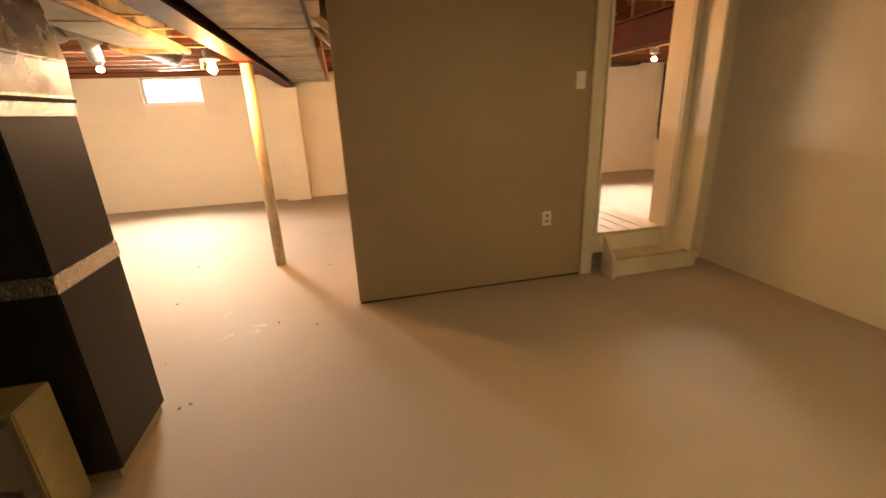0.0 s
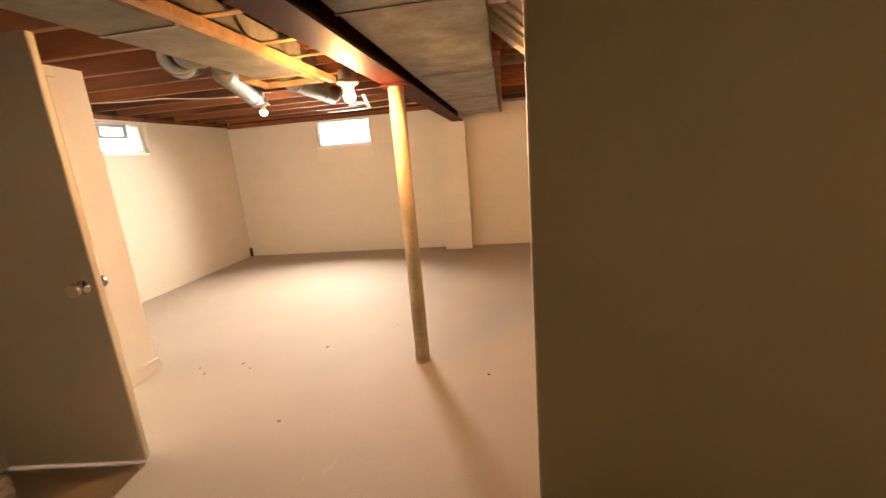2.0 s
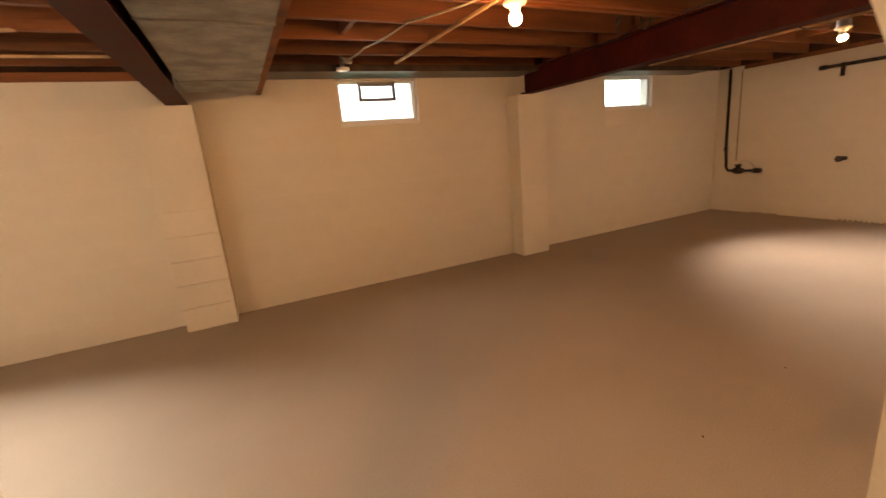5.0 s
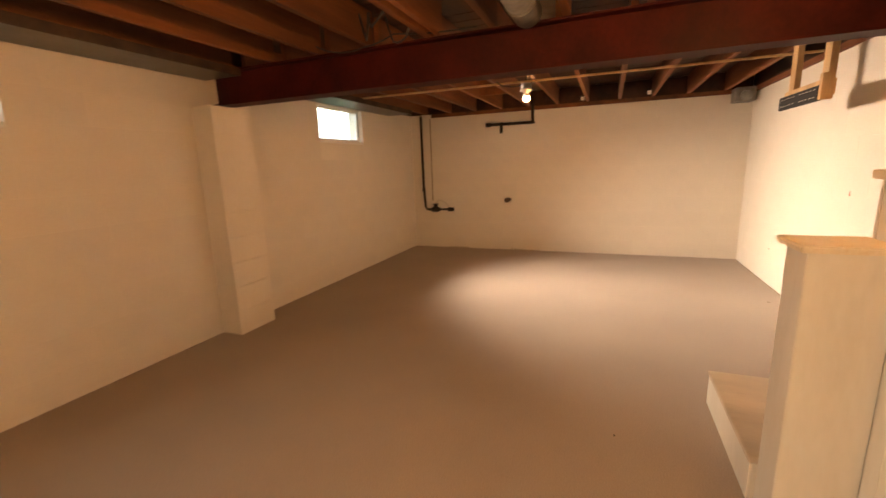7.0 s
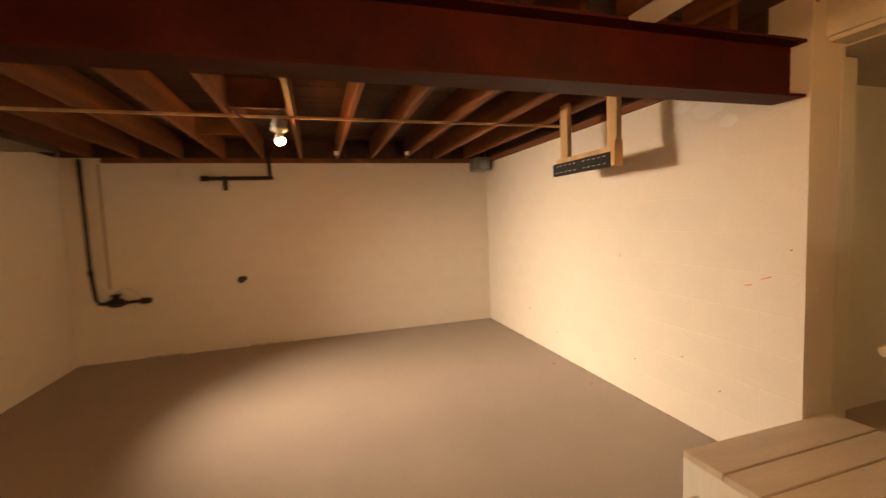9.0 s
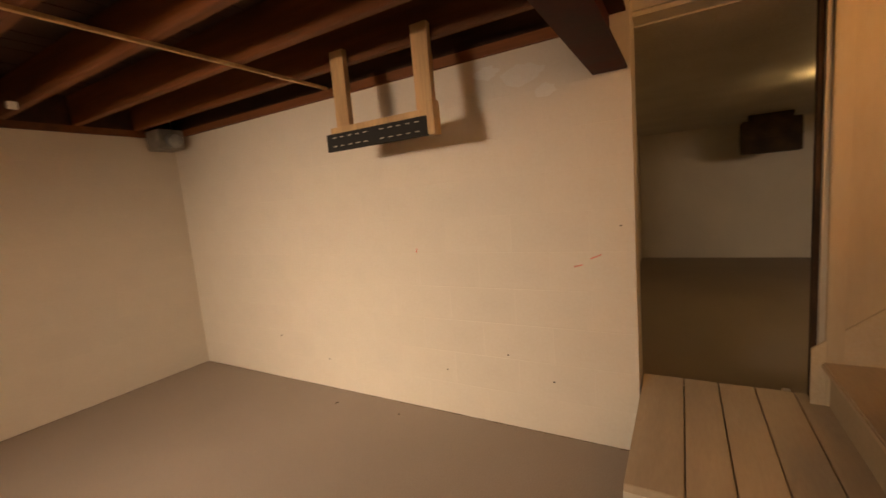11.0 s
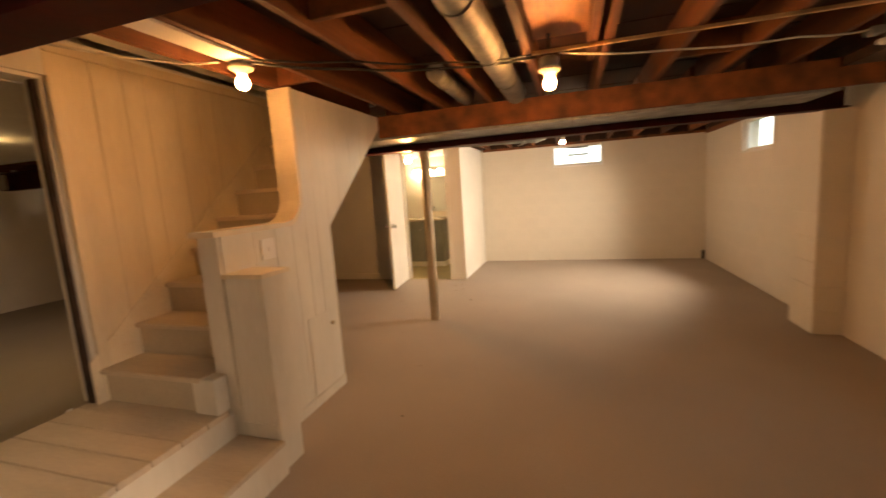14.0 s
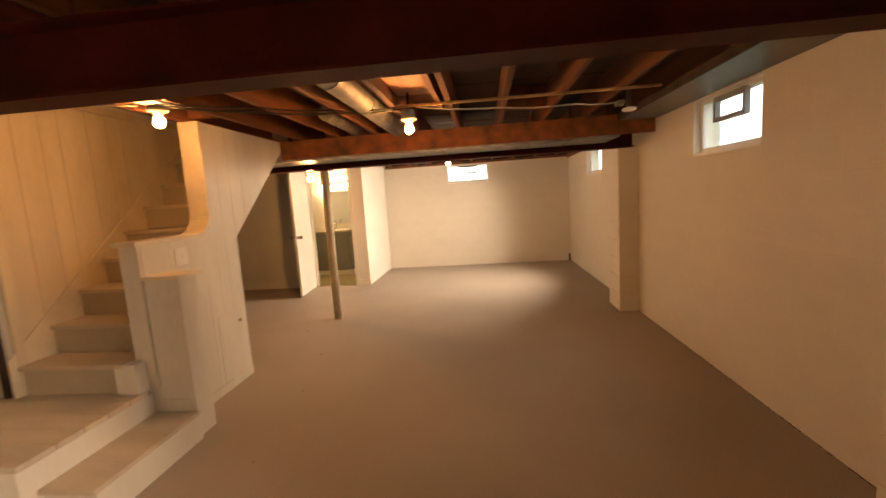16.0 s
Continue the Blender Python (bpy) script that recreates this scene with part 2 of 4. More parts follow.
def cell(bm, axis, face, back, u, uu, v, vv):
    lo, hi = min(face, back), max(face, back)
    if axis == "x":
        box(bm, u, uu, lo, hi, v, vv)
    else:
        box(bm, lo, hi, u, uu, v, vv)


# ---------- plan ----------
EAST, SOUTH_E, TOP = 10.48, -4.47, 2.0     # east wall, south wall of the east room, top of the block walls
JB, JT = 2.06, 2.27                        # joists, bottom and top
FR_E, FR_S = 7.25, -10.2                   # utility room: east and south walls
BATH_E, BATH_N = 1.58, -3.64               # bathroom's outer faces
# ---------- structure ----------
floor = solid("floor", slab(-0.2, EAST + 0.2, FR_S - 0.2, 0.2, -0.12, 0), M_FLOOR, "grey-beige painted concrete basement floor with scuffs", "floor", "structure")
WIN = ((1.40, 2.245, 1.59, 1.99), (4.815, 5.615, 1.575, 1.99), (8.185, 9.047, 1.585, 1.99))
WW = (-2.37, -1.545, 1.645, 2.0)
F = 0.0009   # how far the painted blocks stand proud of the wall's core
wall_n = wall_with_holes("wall_north", "x", F, 0.2, -0.2, EAST + 0.2, 0, JT, WIN, M_BLOCK, "cream painted concrete block wall with small high windows")
wall_w = wall_with_holes("wall_west", "y", -F, -0.2, FR_S, 0, 0, JT, [WW], M_BLOCK, "white painted concrete block wall with one high window")
wall_e = wall_with_holes("wall_east", "y", EAST + F, EAST + 0.2, SOUTH_E - 0.2, 0.0, 0, JT, [], M_BLOCK, "cream painted concrete block wall with old pipes")
wall_s = wall_with_holes("wall_south", "x", SOUTH_E - F, SOUTH_E - 0.2, 6.84, EAST, 0, JT, [], M_BLOCK, "cream painted concrete block wall beside the landing")
wall_fe = wall_with_holes("wall_utility_east", "y", FR_E + F, FR_E + 0.2, FR_S, SOUTH_E - 0.2, 0, JT, [], M_BLOCK, "cream painted block wall of the utility room")
wall_fs = wall_with_holes("wall_utility_south", "x", FR_S, FR_S - 0.2, -0.2, FR_E + 0.2, 0, JT, [], M_BLOCK, "pale painted block wall of the utility room")
partition = solid("wall_partition", slab(4.245, 6.15, -4.66, -4.622, 0.015, JT), M_DRYWALL, "beige painted plasterboard partition beside the stairs", "wall", "structure")
part("end_trim", slab(4.237, 4.2445, -4.664, -4.618, 0.02, JT - 0.01), M_SOFFIT, partition, "cream painted corner strip")
part("bottom_plate", slab(4.245, 6.15, -4.655, -4.625, 0, 0.014), M_DARK, partition)
lintel = solid("wall_over_door", slab(6.15, 6.95, -4.66, -4.56, 2.07, JT + 0.004), M_PANEL, "cream painted board over the doorway", "wall", "structure")
for i, (a, b) in enumerate(((3.26, 3.645), (6.69, 7.058))):
    pil = tagged(new(f"pilaster_{i + 1}", mesh_of("pilaster", slab(a + 0.01, b - 0.01, -0.195, 0.0, 0, 1.785), M_BLOCK)), "cream painted block pilaster carrying a steel beam", "pilaster", "", "structure")
    for k in range(9):
        part("block", slab(a, b, -0.207, -0.001, k * 0.199 + 0.002, k * 0.199 + 0.1985, bevel=0.004), M_BLOCK, pil)

# ceiling: subfloor, open over the stairs
bm = bmesh.new()
for a, b, c, d in ((-0.2, EAST + 0.2, -3.83, 0.2), (-0.2, 3.9, FR_S - 0.2, -3.83), (6.95, EAST + 0.2, FR_S - 0.2, -3.83), (3.9, 6.95, FR_S - 0.2, -4.57)):
    box(bm, a, b, c, d, JT + 0.021, JT + 0.04)
    u, n = a, 0
    while u < b:
        w = 0.125 + 0.03 * ((n * 7) % 5) / 5
        box(bm, u, min(u + w - 0.004, b), c, d, JT + 0.004 * ((n * 3) % 4) / 3, JT + 0.02)
        u, n = u + w, n + 1
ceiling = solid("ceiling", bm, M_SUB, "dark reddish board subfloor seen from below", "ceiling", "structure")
solid("ceiling_utility", slab(4.3, FR_E, FR_S, -4.70, JB - 0.02, JB - 0.004), M_CEIL, "pale plaster ceiling of the utility room", "ceiling", "structure")

# the stairwell above the ceiling
solid("stairwell_wall_south", slab(3.3, 6.95, -4.64, -4.57, JT + 0.005, 4.5), M_WHITE, "cream wall of the upper stairwell", "wall", "structure")
solid("stairwell_wall_north", slab(3.3, 6.95, -3.82, -3.75, JT + 0.005, 4.5), M_WHITE, "cream wall of the upper stairwell", "wall", "structure")
solid("stairwell_wall_east", slab(6.95, 7.0, -4.64, -3.75, JT + 0.005, 4.5), M_WHITE, "cream wall of the upper stairwell", "wall", "structure")
solid("stairwell_wall_west", slab(3.25, 3.3, -4.6, -3.8, JT + 0.03, 4.5), M_WHITE, "cream wall at the head of the stairs", "wall", "structure")
solid("stairwell_ceiling", slab(3.25, 7.0, -4.64, -3.75, 4.5, 4.55), M_WHITE, "white ceiling over the stairs", "ceiling", "structure")


def ibeam(name, x, y0, y1, z0, h, w, label):
    t, web = 0.012, 0.010
    o = [(x - w / 2, z0), (x + w / 2, z0), (x + w / 2, z0 + t), (x + web / 2, z0 + t), (x + web / 2, z0 + h - t), (x + w / 2, z0 + h - t), (x + w / 2, z0 + h), (x - w / 2, z0 + h), (x - w / 2, z0 + h - t), (x - web / 2, z0 + h - t), (x - web / 2, z0 + t), (x - w / 2, z0 + t)]
    return solid(name, prism(bmesh.new(), o, "y", y0, y1), M_STEEL, label, "beam", "structure")


ibeam("beam_1", 3.54, FR_S + 0.02, -0.03, 1.80, 0.255, 0.145, "red-brown painted steel beam on a round post")
ibeam("beam_2", 6.925, -4.463, -0.03, 1.81, 0.248, 0.145, "dark red painted steel beam across the ceiling")
for a, b, first, gap in ((0.005, 3.50, -0.25, 0.405), (3.58, 6.88, -0.25, 0.405), (6.97, EAST - 0.005, -0.285, 0.39)):
    k = 0
    while first - gap * k > (SOUTH_E + 0.04 if a > 6.9 else FR_S):
        y = first - gap * k
        k += 1
        if -4.6 < y < -3.84 and 3.55 < a < 6.9:
            continue
        end = 4.3 if y < -4.7 and 3.5 < a < 6.9 else b
        t = 0.019 + 0.002 * math.sin(7 * k + a)
        solid("joist", slab(a, end, y - t, y + t, JB, JT - 0.002, bevel=0.003), M_JOIST, "reddish brown timber floor joist", "joist", "structure", "floor joists")
solid("joist", slab(4.12, 6.88, -3.83, -3.79, JB, JT - 0.002), M_JOIST, "reddish brown trimmer joist beside the stairs", "joist", "structure")


def strip(name, a, b, w, h, mat, label):
    """A straight board from a to b, under the joists."""
    a, b = Vector(a), Vector(b)
    d = b - a
    bm = bmesh.new()
    box(bm, 0, d.length, -w / 2, w / 2, 0, h, 0.002)
    m = Matrix.Translation(a) @ d.to_track_quat("X", "Z").to_matrix().to_4x4()
    bmesh.ops.transform(bm, matrix=m, verts=bm.verts[:])
    return solid(name, bm, mat, label, "board", "structure")


strip("trim_sister_joist", (4.95, -1.945, JB + 0.002), (6.87, -1.945, JB + 0.002), 0.036, JT - JB - 0.008, M_JOIST, "orange-brown sister joist nailed beside another")
solid("ceiling_patch", slab(5.19, 6.10, -2.25, -1.968, 2.15, 2.162), M_PLY, "stained orange plywood patch between joists", "ceiling", "structure")
for x, y0, y1 in ((6.08, -3.06, -2.70), (5.35, -3.87, -3.51), (4.65, -1.445, -1.085), (8.45, -2.212, -1.868), (9.3, -1.822, -1.478), (2.4, -1.04, -0.68), (2.2, -2.25, -1.90)):
    solid("blocking", slab(x - 0.018, x + 0.018, y0 + 0.004, y1 - 0.004, JB + 0.02, JT - 0.006, bevel=0.003), M_JOIST, "reddish timber blocking between two joists", "blocking", "structure")
strip("trim_white_board", (5.84, -3.57, JB - 0.0135), (6.88, -3.57, JB - 0.0135), 0.125, 0.012, M_WHITE, "white painted board nailed under the joist beside the stairs")
strip("trim_strap_east", (8.52, -0.35, JB - 0.018), (8.56, -4.40, JB - 0.018), 0.022, 0.017, M_PINE, "thin wooden strap nailed under the joists")
strip("trim_strap_middle", (5.26, -0.42, JB - 0.018), (5.30, -2.25, JB - 0.018), 0.022, 0.017, M_PINE, "thin wooden strap nailed under the joists")
for k, (a, b) in enumerate((((2.3, -0.9), (3.0, -1.1)), ((2.45, -0.55), (2.75, -1.7)), ((1.9, -0.62), (3.3, -0.66)))):
    strip("trim_lath", (*a, JB - 0.012 - 0.012 * k), (*b, JB - 0.012 - 0.012 * k), 0.04, 0.01, M_PINE, "pale lath scrap nailed under the joists")
strip("trim_board_east_of_duct", (4.145, -0.03, 1.875), (4.145, -3.70, 1.875), 0.038, 0.182, M_JOIST, "orange-brown board beside the sheet metal duct")
strip("trim_board_by_duct", (3.075, -5.5, 1.90), (3.045, -3.22, 1.90), 0.045, 0.038, M_PINE, "yellow pine board beside the duct")
strip("trim_ledger", (3.435, -5.5, 1.945), (3.435, -3.10, 1.945), 0.04, 0.04, M_PINE, "yellow pine ledger beside the steel beam")
for yy in (-5.35, -4.93, -4.52, -4.12, -3.82, -3.30):
    strip("trim_blocking", (3.055, yy, 1.9385), (3.453, yy, 1.9385), 0.04, 0.006, M_PINE, "short pine blocking between board and ledger")
for a, b in ((4.17, 6.85), (7.0, 9.75)):
    solid("trim_sheet_metal", slab(a, b, -0.36, -0.006, 2.0, 2.012, bevel=0.003), M_PAN, "dark sheet metal pan above the window", "sheet metal", "structure")
    solid("trim_sheet_edge", slab(a, b, -0.375, -0.36, 1.995, 2.05, bevel=0.003), M_DARK, "dark folded edge of the sheet metal pan", "sheet metal", "structure")
for name, b4 in (("trim_sill_north", (0.0, 3.40, -0.03, -0.0045, 2.0, JB)), ("trim_sill_west", (0.0045, 0.03, -3.6, -0.03, 2.02, JB)), ("trim_sill_east", (EAST - 0.03, EAST - 0.0045, -4.4, -0.36, 2.01, JB)), ("trim_sill_south", (7.02, EAST - 0.03, SOUTH_E + 0.0045, SOUTH_E + 0.03, 2.01, JB))):
    solid(name, slab(*b4), M_JOIST, "dark timber sill plate on the block wall", "board", "structure")

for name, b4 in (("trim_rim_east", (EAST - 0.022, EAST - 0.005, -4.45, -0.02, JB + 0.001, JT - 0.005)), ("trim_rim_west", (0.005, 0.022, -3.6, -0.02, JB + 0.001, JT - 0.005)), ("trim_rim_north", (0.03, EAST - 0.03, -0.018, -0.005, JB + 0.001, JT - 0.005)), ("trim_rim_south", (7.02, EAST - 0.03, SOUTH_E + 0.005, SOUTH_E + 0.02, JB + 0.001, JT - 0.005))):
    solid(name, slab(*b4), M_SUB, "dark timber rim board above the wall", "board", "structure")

# bathroom shell
bwall = wall_with_holes("wall_bathroom_east", "y", BATH_E, BATH_E - 0.1, -6.6, BATH_N, 0, JB, [(-4.565, -3.885, 0, 1.99)], M_WHITE, "cream painted bathroom wall with an open doorway")
part("end_baseboard", slab(BATH_E + 0.001, BATH_E + 0.014, -3.835, BATH_N + 0.012, 0, 0.10, bevel=0.003), M_WHITE, bwall, "cream baseboard")
part("baseboard", slab(BATH_E + 0.001, BATH_E + 0.014, -6.6, -4.63, 0, 0.10, bevel=0.003), M_WHITE, bwall, "cream baseboard")
solid("wall_bathroom_north", slab(0.0, BATH_E - 0.1, BATH_N - 0.1, BATH_N - 0.0, 0, JB), M_WHITE, "smooth white painted bathroom wall", "wall", "structure")
solid("wall_bathroom_south", slab(0.0, BATH_E - 0.1, -6.6, -6.5, 0, JB), M_WHITE, "cream bathroom wall", "wall", "structure")
solid("floor_bathroom", slab(0.0, BATH_E - 0.02, -6.5, BATH_N - 0.1, 0.0, 0.006), M_TAN, "tan bathroom floor", "floor", "structure")
solid("ceiling_bathroom", slab(0.0, BATH_E - 0.1, -6.5, BATH_N - 0.1, JB - 0.03, JB - 0.002), M_WHITE, "white bathroom ceiling", "ceiling", "structure")
for y0, y1 in ((-3.885, -3.83), (-4.625, -4.565)):
    part("door_casing", slab(BATH_E + 0.001, BATH_E + 0.018, y0, y1, 0, 1.99, bevel=0.004), M_WHITE, bwall)
part("door_casing", slab(BATH_E + 0.001, BATH_E + 0.018, -4.625, -3.83, 1.992, 2.05, bevel=0.004), M_WHITE, bwall)
part("door_jamb", slab(BATH_E - 0.1, BATH_E, -3.884, -3.868, 0.006, 1.985), M_WHITE, bwall)

# outdoors: lawn, sky glow and windows
bm = bmesh.new()
for a, b, c, d in ((-75, 85, 0.2, 75), (-75, 85, -85, FR_S - 0.2), (-75, -0.2, FR_S - 0.2, 0.2), (EAST + 0.2, 85, FR_S - 0.2, 0.2), (FR_E + 0.2, EAST + 0.2, FR_S - 0.2, SOUTH_E - 0.2)):
    box(bm, a, b, c, d, 1.30, 1.42)
solid("ground", bm, M_GRASS, "mown green lawn outside the basement windows", "lawn", "structure")
bm = bmesh.new()
ring = [(70 * math.cos(2 * math.pi * q / 48) + 5, 70 * math.sin(2 * math.pi * q / 48) - 5) for q in range(48)]
for (a, b), (c, d) in zip(ring, ring[1:] + ring[:1]):
    bm.faces.new([bm.verts.new(p) for p in ((a, b, 1.4), (c, d, 1.4), (c, d, 60), (a, b, 60))])
solid("backdrop", bm, M_SKY, "pale overcast sky in the distance", "sky", "structure")


def window(name, axis, face, out, a0, a1, z0, z1, vent, label):
    """A basement window: outer frame, sill and pane, and a small dark vent frame where there is one."""
    w = thing(name, label, "window", kind="structure")

    def bx(u0, u1, v0, v1, d0, d1, bev=0.0):
        lo, hi = sorted((face + out * d0, face + out * d1))
        return slab(u0, u1, lo, hi, v0, v1, bevel=bev) if axis == "x" else slab(lo, hi, u0, u1, v0, v1, bevel=bev)
    e = 0.002
    part("frame_stile", bx(a0 + e, a0 + 0.035, z0 + 0.03, z1 - e, 0.05, 0.10, 0.004), M_PLASTIC, w)
    part("frame_stile", bx(a1 - 0.035, a1 - e, z0 + 0.03, z1 - e, 0.05, 0.10, 0.004), M_PLASTIC, w)
    part("frame_rail", bx(a0 + 0.036, a1 - 0.036, z0 + 0.03, z0 + 0.06, 0.05, 0.10, 0.004), M_PLASTIC, w)
    part("frame_rail", bx(a0 + 0.036, a1 - 0.036, z1 - 0.025, z1 - e, 0.05, 0.10, 0.004), M_PLASTIC, w)
    part("sill", bx(a0 + e, a1 - e, z0 + e, z0 + 0.028, 0.002, 0.19, 0.004), M_PLASTIC, w, "white painted sill")
    p = part("pane", bx(a0 + 0.03, a1 - 0.03, z0 + 0.05, z1 - 0.02, 0.072, 0.078), M_GLASS, w)
    p.visible_shadow = False
    if vent:
        v0, v1, q0, q1 = vent
        for u0, u1, s0, s1 in ((v0, v0 + 0.028, q0, q1), (v1 - 0.028, v1, q0, q1), (v0 + 0.028, v1 - 0.028, q0, q0 + 0.03), (v0 + 0.028, v1 - 0.028, q1 - 0.035, q1)):
            part("vent_frame", bx(u0, u1, s0, s1, 0.03, 0.066), M_GREYMETAL, w, "grey metal vent frame")
    return w


window("window_1", "x", 0, 1, *WIN[0], None, "small bright basement window high in the wall")
window("window_2", "x", 0, 1, *WIN[1], (5.03, 5.40, 1.80, 1.975), "small basement window with a grey vent frame")
window("window_3", "x", 0, 1, *WIN[2], None, "small bright basement window high in the wall")
window("window_4", "y", 0, -1, *WW, (-2.12, -1.76, 1.83, 1.985), "small basement window with a grey vent frame")

# ---------- things: posts, lamps and ducts ----------
post = thing("support_post", "tan painted round steel post under the beam", "post")
part("shaft", tube(bmesh.new(), [(3.54, -3.504, 0.012), (3.54, -3.504, 1.785)], 0.048, 24), M_POST, post)
part("cap_plate", slab(3.46, 3.62, -3.59, -3.42, 1.785, 1.799), M_STEEL, post)
part("base_plate", tube(bmesh.new(), [(3.54, -3.504, 0), (3.54, -3.504, 0.012)], 0.054, 20), M_POST, post)


def bulb_fixture(x, y, z, mat, label, tilt=0, led=False, top=JT):
    b = thing("bulb_fixture", label, "light fixture", "bare ceiling bulbs")
    prof = [(0.014, 0.040), (0.018, 0.03), (0.026, 0.015), (0.031, 0.0), (0.031, -0.010), (0.023, -0.027), (0.008, -0.036)]
    if led:
        prof = [(0.030, 0.004), (0.032, -0.006), (0.026, -0.024), (0.010, -0.034)]
    bm = lathe(bmesh.new(), prof, (0, 0, 0), 14)
    m = pose(x, y, z, tilt, 0, 0)
    bmesh.ops.transform(bm, matrix=m, verts=bm.verts[:])
    part("bulb", bm, mat, b, "glowing bulb")
    if led:
        bm = lathe(bmesh.new(), [(0.031, 0.005), (0.028, 0.02), (0.020, 0.034), (0.018, 0.037)], (0, 0, 0), 16)
        bmesh.ops.transform(bm, matrix=m, verts=bm.verts[:])
        part("collar", bm, M_PLASTIC, b, "white plastic bulb collar")
    part("holder", lathe(bmesh.new(), [(0.018, 0.036), (0.028, 0.040), (0.030, 0.052), (0.055, 0.060), (0.06, 0.072), (0.05, 0.08)], (x, y, z)), M_PORCELAIN, b, "porcelain lamp holder")
    part("junction_box", lathe(bmesh.new(), [(0.05, 0.0805), (0.052, 0.086), (0.052, 0.128), (0.048, 0.132)], (x, y, z), 8), M_DUCT, b, "galvanized octagonal junction box")
    part("hanger", tube(bmesh.new(), [(x, y, z + 0.1325), (x, y, top - 0.001)], 0.010, 8), M_IRON, b, "dark threaded hanger")
    return b


bulb_fixture(3.34, -3.765, 1.725, M_BULB_A, "bare warm bulb in a porcelain holder under the joists")
bulb_fixture(1.895, -2.165, 1.91, M_BULB_B, "bare bright bulb in a porcelain holder under the joists", led=True)
bulb_fixture(5.255, -2.165, 1.90, M_BULB_C, "bare warm bulb in a porcelain holder with cable", top=2.15)
bulb_fixture(5.90, -3.59, 1.955, M_BULB_D, "bare warm bulb in a porcelain holder beside the stairs")
bulb_fixture(8.583, -2.15, 1.91, M_BULB_E, "bare warm bulb hanging from a bracket between joists", tilt=-14, led=True)
lamp = thing("ceiling_lamp", "round glowing ceiling lamp in the utility room", "light fixture")
part("shade", lathe(bmesh.new(), [(0.14, 0.05), (0.18, 0.03), (0.18, 0.0), (0.13, -0.03), (0.03, -0.04)], (5.53, -6.75, 1.955)), M_TUBE, lamp, "glowing glass shade")
part("mount", lathe(bmesh.new(), [(0.09, 0), (0.09, 0.032)], (5.53, -6.75, 2.006)), M_BLACK, lamp)
disc = thing("disc_lamp", "unlit white disc lamp on a small bracket", "light fixture")
part("lens", lathe(bmesh.new(), [(0.03, 0.02), (0.052, 0.015), (0.055, 0.0), (0.04, -0.008)], (4.78, -0.47, 1.985)), M_PLASTIC, disc)
part("bracket", slab(4.765, 4.795, -0.49, -0.46, 2.004, JB + 0.1), M_GALV, disc)


main = thing("main_duct", "dull grey sheet metal duct with seams beside the beam", "duct")
ys = (-0.33, -0.80, -2.045, -3.33, -4.60, -5.55, -6.5)
for a, b in zip(ys, ys[1:]):
    part("duct_section", slab(3.625, 4.12, b + 0.003, a - 0.003, 1.858, JB - 0.002, bevel=0.006), M_DUCT, main)
for b in ys[1:-1]:
    part("seam", slab(3.622, 4.123, b - 0.010, b + 0.010, 1.854, JB - 0.004), M_GALV, main)
chase = thing("duct_chase", "cream painted board beside the sheet metal duct", "board")
part("board", slab(4.125, 4.20, -4.95, -4.25, 1.93, JB - 0.002, bevel=0.004), M_PANEL, chase)
wd = thing("branch_duct", "pale grey sheet metal duct under the joists", "duct")
part("duct_section", slab(2.72, 3.035, -5.53, -4.604, 1.895, JB - 0.002, bevel=0.006), M_DUCT2, wd)
part("duct_section", slab(2.72, 3.035, -4.596, -3.63, 1.895, JB - 0.002, bevel=0.006), M_DUCT2, wd)
part("seam", slab(2.717, 3.038, -4.61, -4.59, 1.891, JB - 0.003), M_GALV, wd)
# dark slab above the pine frame, coloured as the shade inside the open duct
part("end_cap", slab(2.64, 3.0, -3.626, -3.35, 1.99, JB - 0.002), M_DARK, wd, "dark slab drawn as the shade inside the duct's open end")
for bx4 in ((2.62, 3.02, -3.628, -3.595), (2.60, 3.02, -3.345, -3.31), (2.61, 2.645, -3.594, -3.346), (2.985, 3.02, -3.594, -3.346)):
    part("frame_board", slab(*bx4, 1.893, 1.925, bevel=0.003), M_PINE, wd, "pale pine board framing the duct's open end")


def round_pipe(name, label, pts, r, mat, rings=()):
    d = thing(name, label, "duct")
    part("pipe", tube(bmesh.new(), pts, r, 20), mat, d)
    for a, b in rings:
        part("crimp_ring", tube(bmesh.new(), [a, b], r + 0.005, 20), M_GALV, d)
    return d


round_pipe("round_duct", "round galvanized duct running between joists", [(4.17, -2.475, 2.10), (5.4, -2.475, 2.10), (6.6, -2.475, 2.10), (6.845, -2.475, 2.10)], 0.078, M_GALV, [((4.7, -2.475, 2.10), (4.72, -2.475, 2.10)), ((5.3, -2.475, 2.10), (5.32, -2.475, 2.10)), ((6.0, -2.475, 2.10), (6.02, -2.475, 2.10)), ((6.62, -2.475, 2.10), (6.64, -2.475, 2.10))])
round_pipe("round_duct", "short round galvanized duct between joists", [(4.17, -2.88, 2.12), (5.0, -2.88, 2.12)], 0.062, M_GALV, [((4.78, -2.88, 2.12), (4.8, -2.88, 2.12))])
round_pipe("round_duct", "straight round galvanized duct below the joists", [(2.62, -3.76, 1.97), (2.45, -3.52, 1.97), (2.27, -3.08, 1.97), (2.02, -2.48, 1.975), (1.985, -2.40, 2.0), (1.97, -2.36, 2.04)], 0.062, M_DUCT2, [((2.09, -2.65, 1.973), (2.083, -2.63, 1.973)), ((2.03, -2.50, 1.974), (2.023, -2.48, 1.974))])
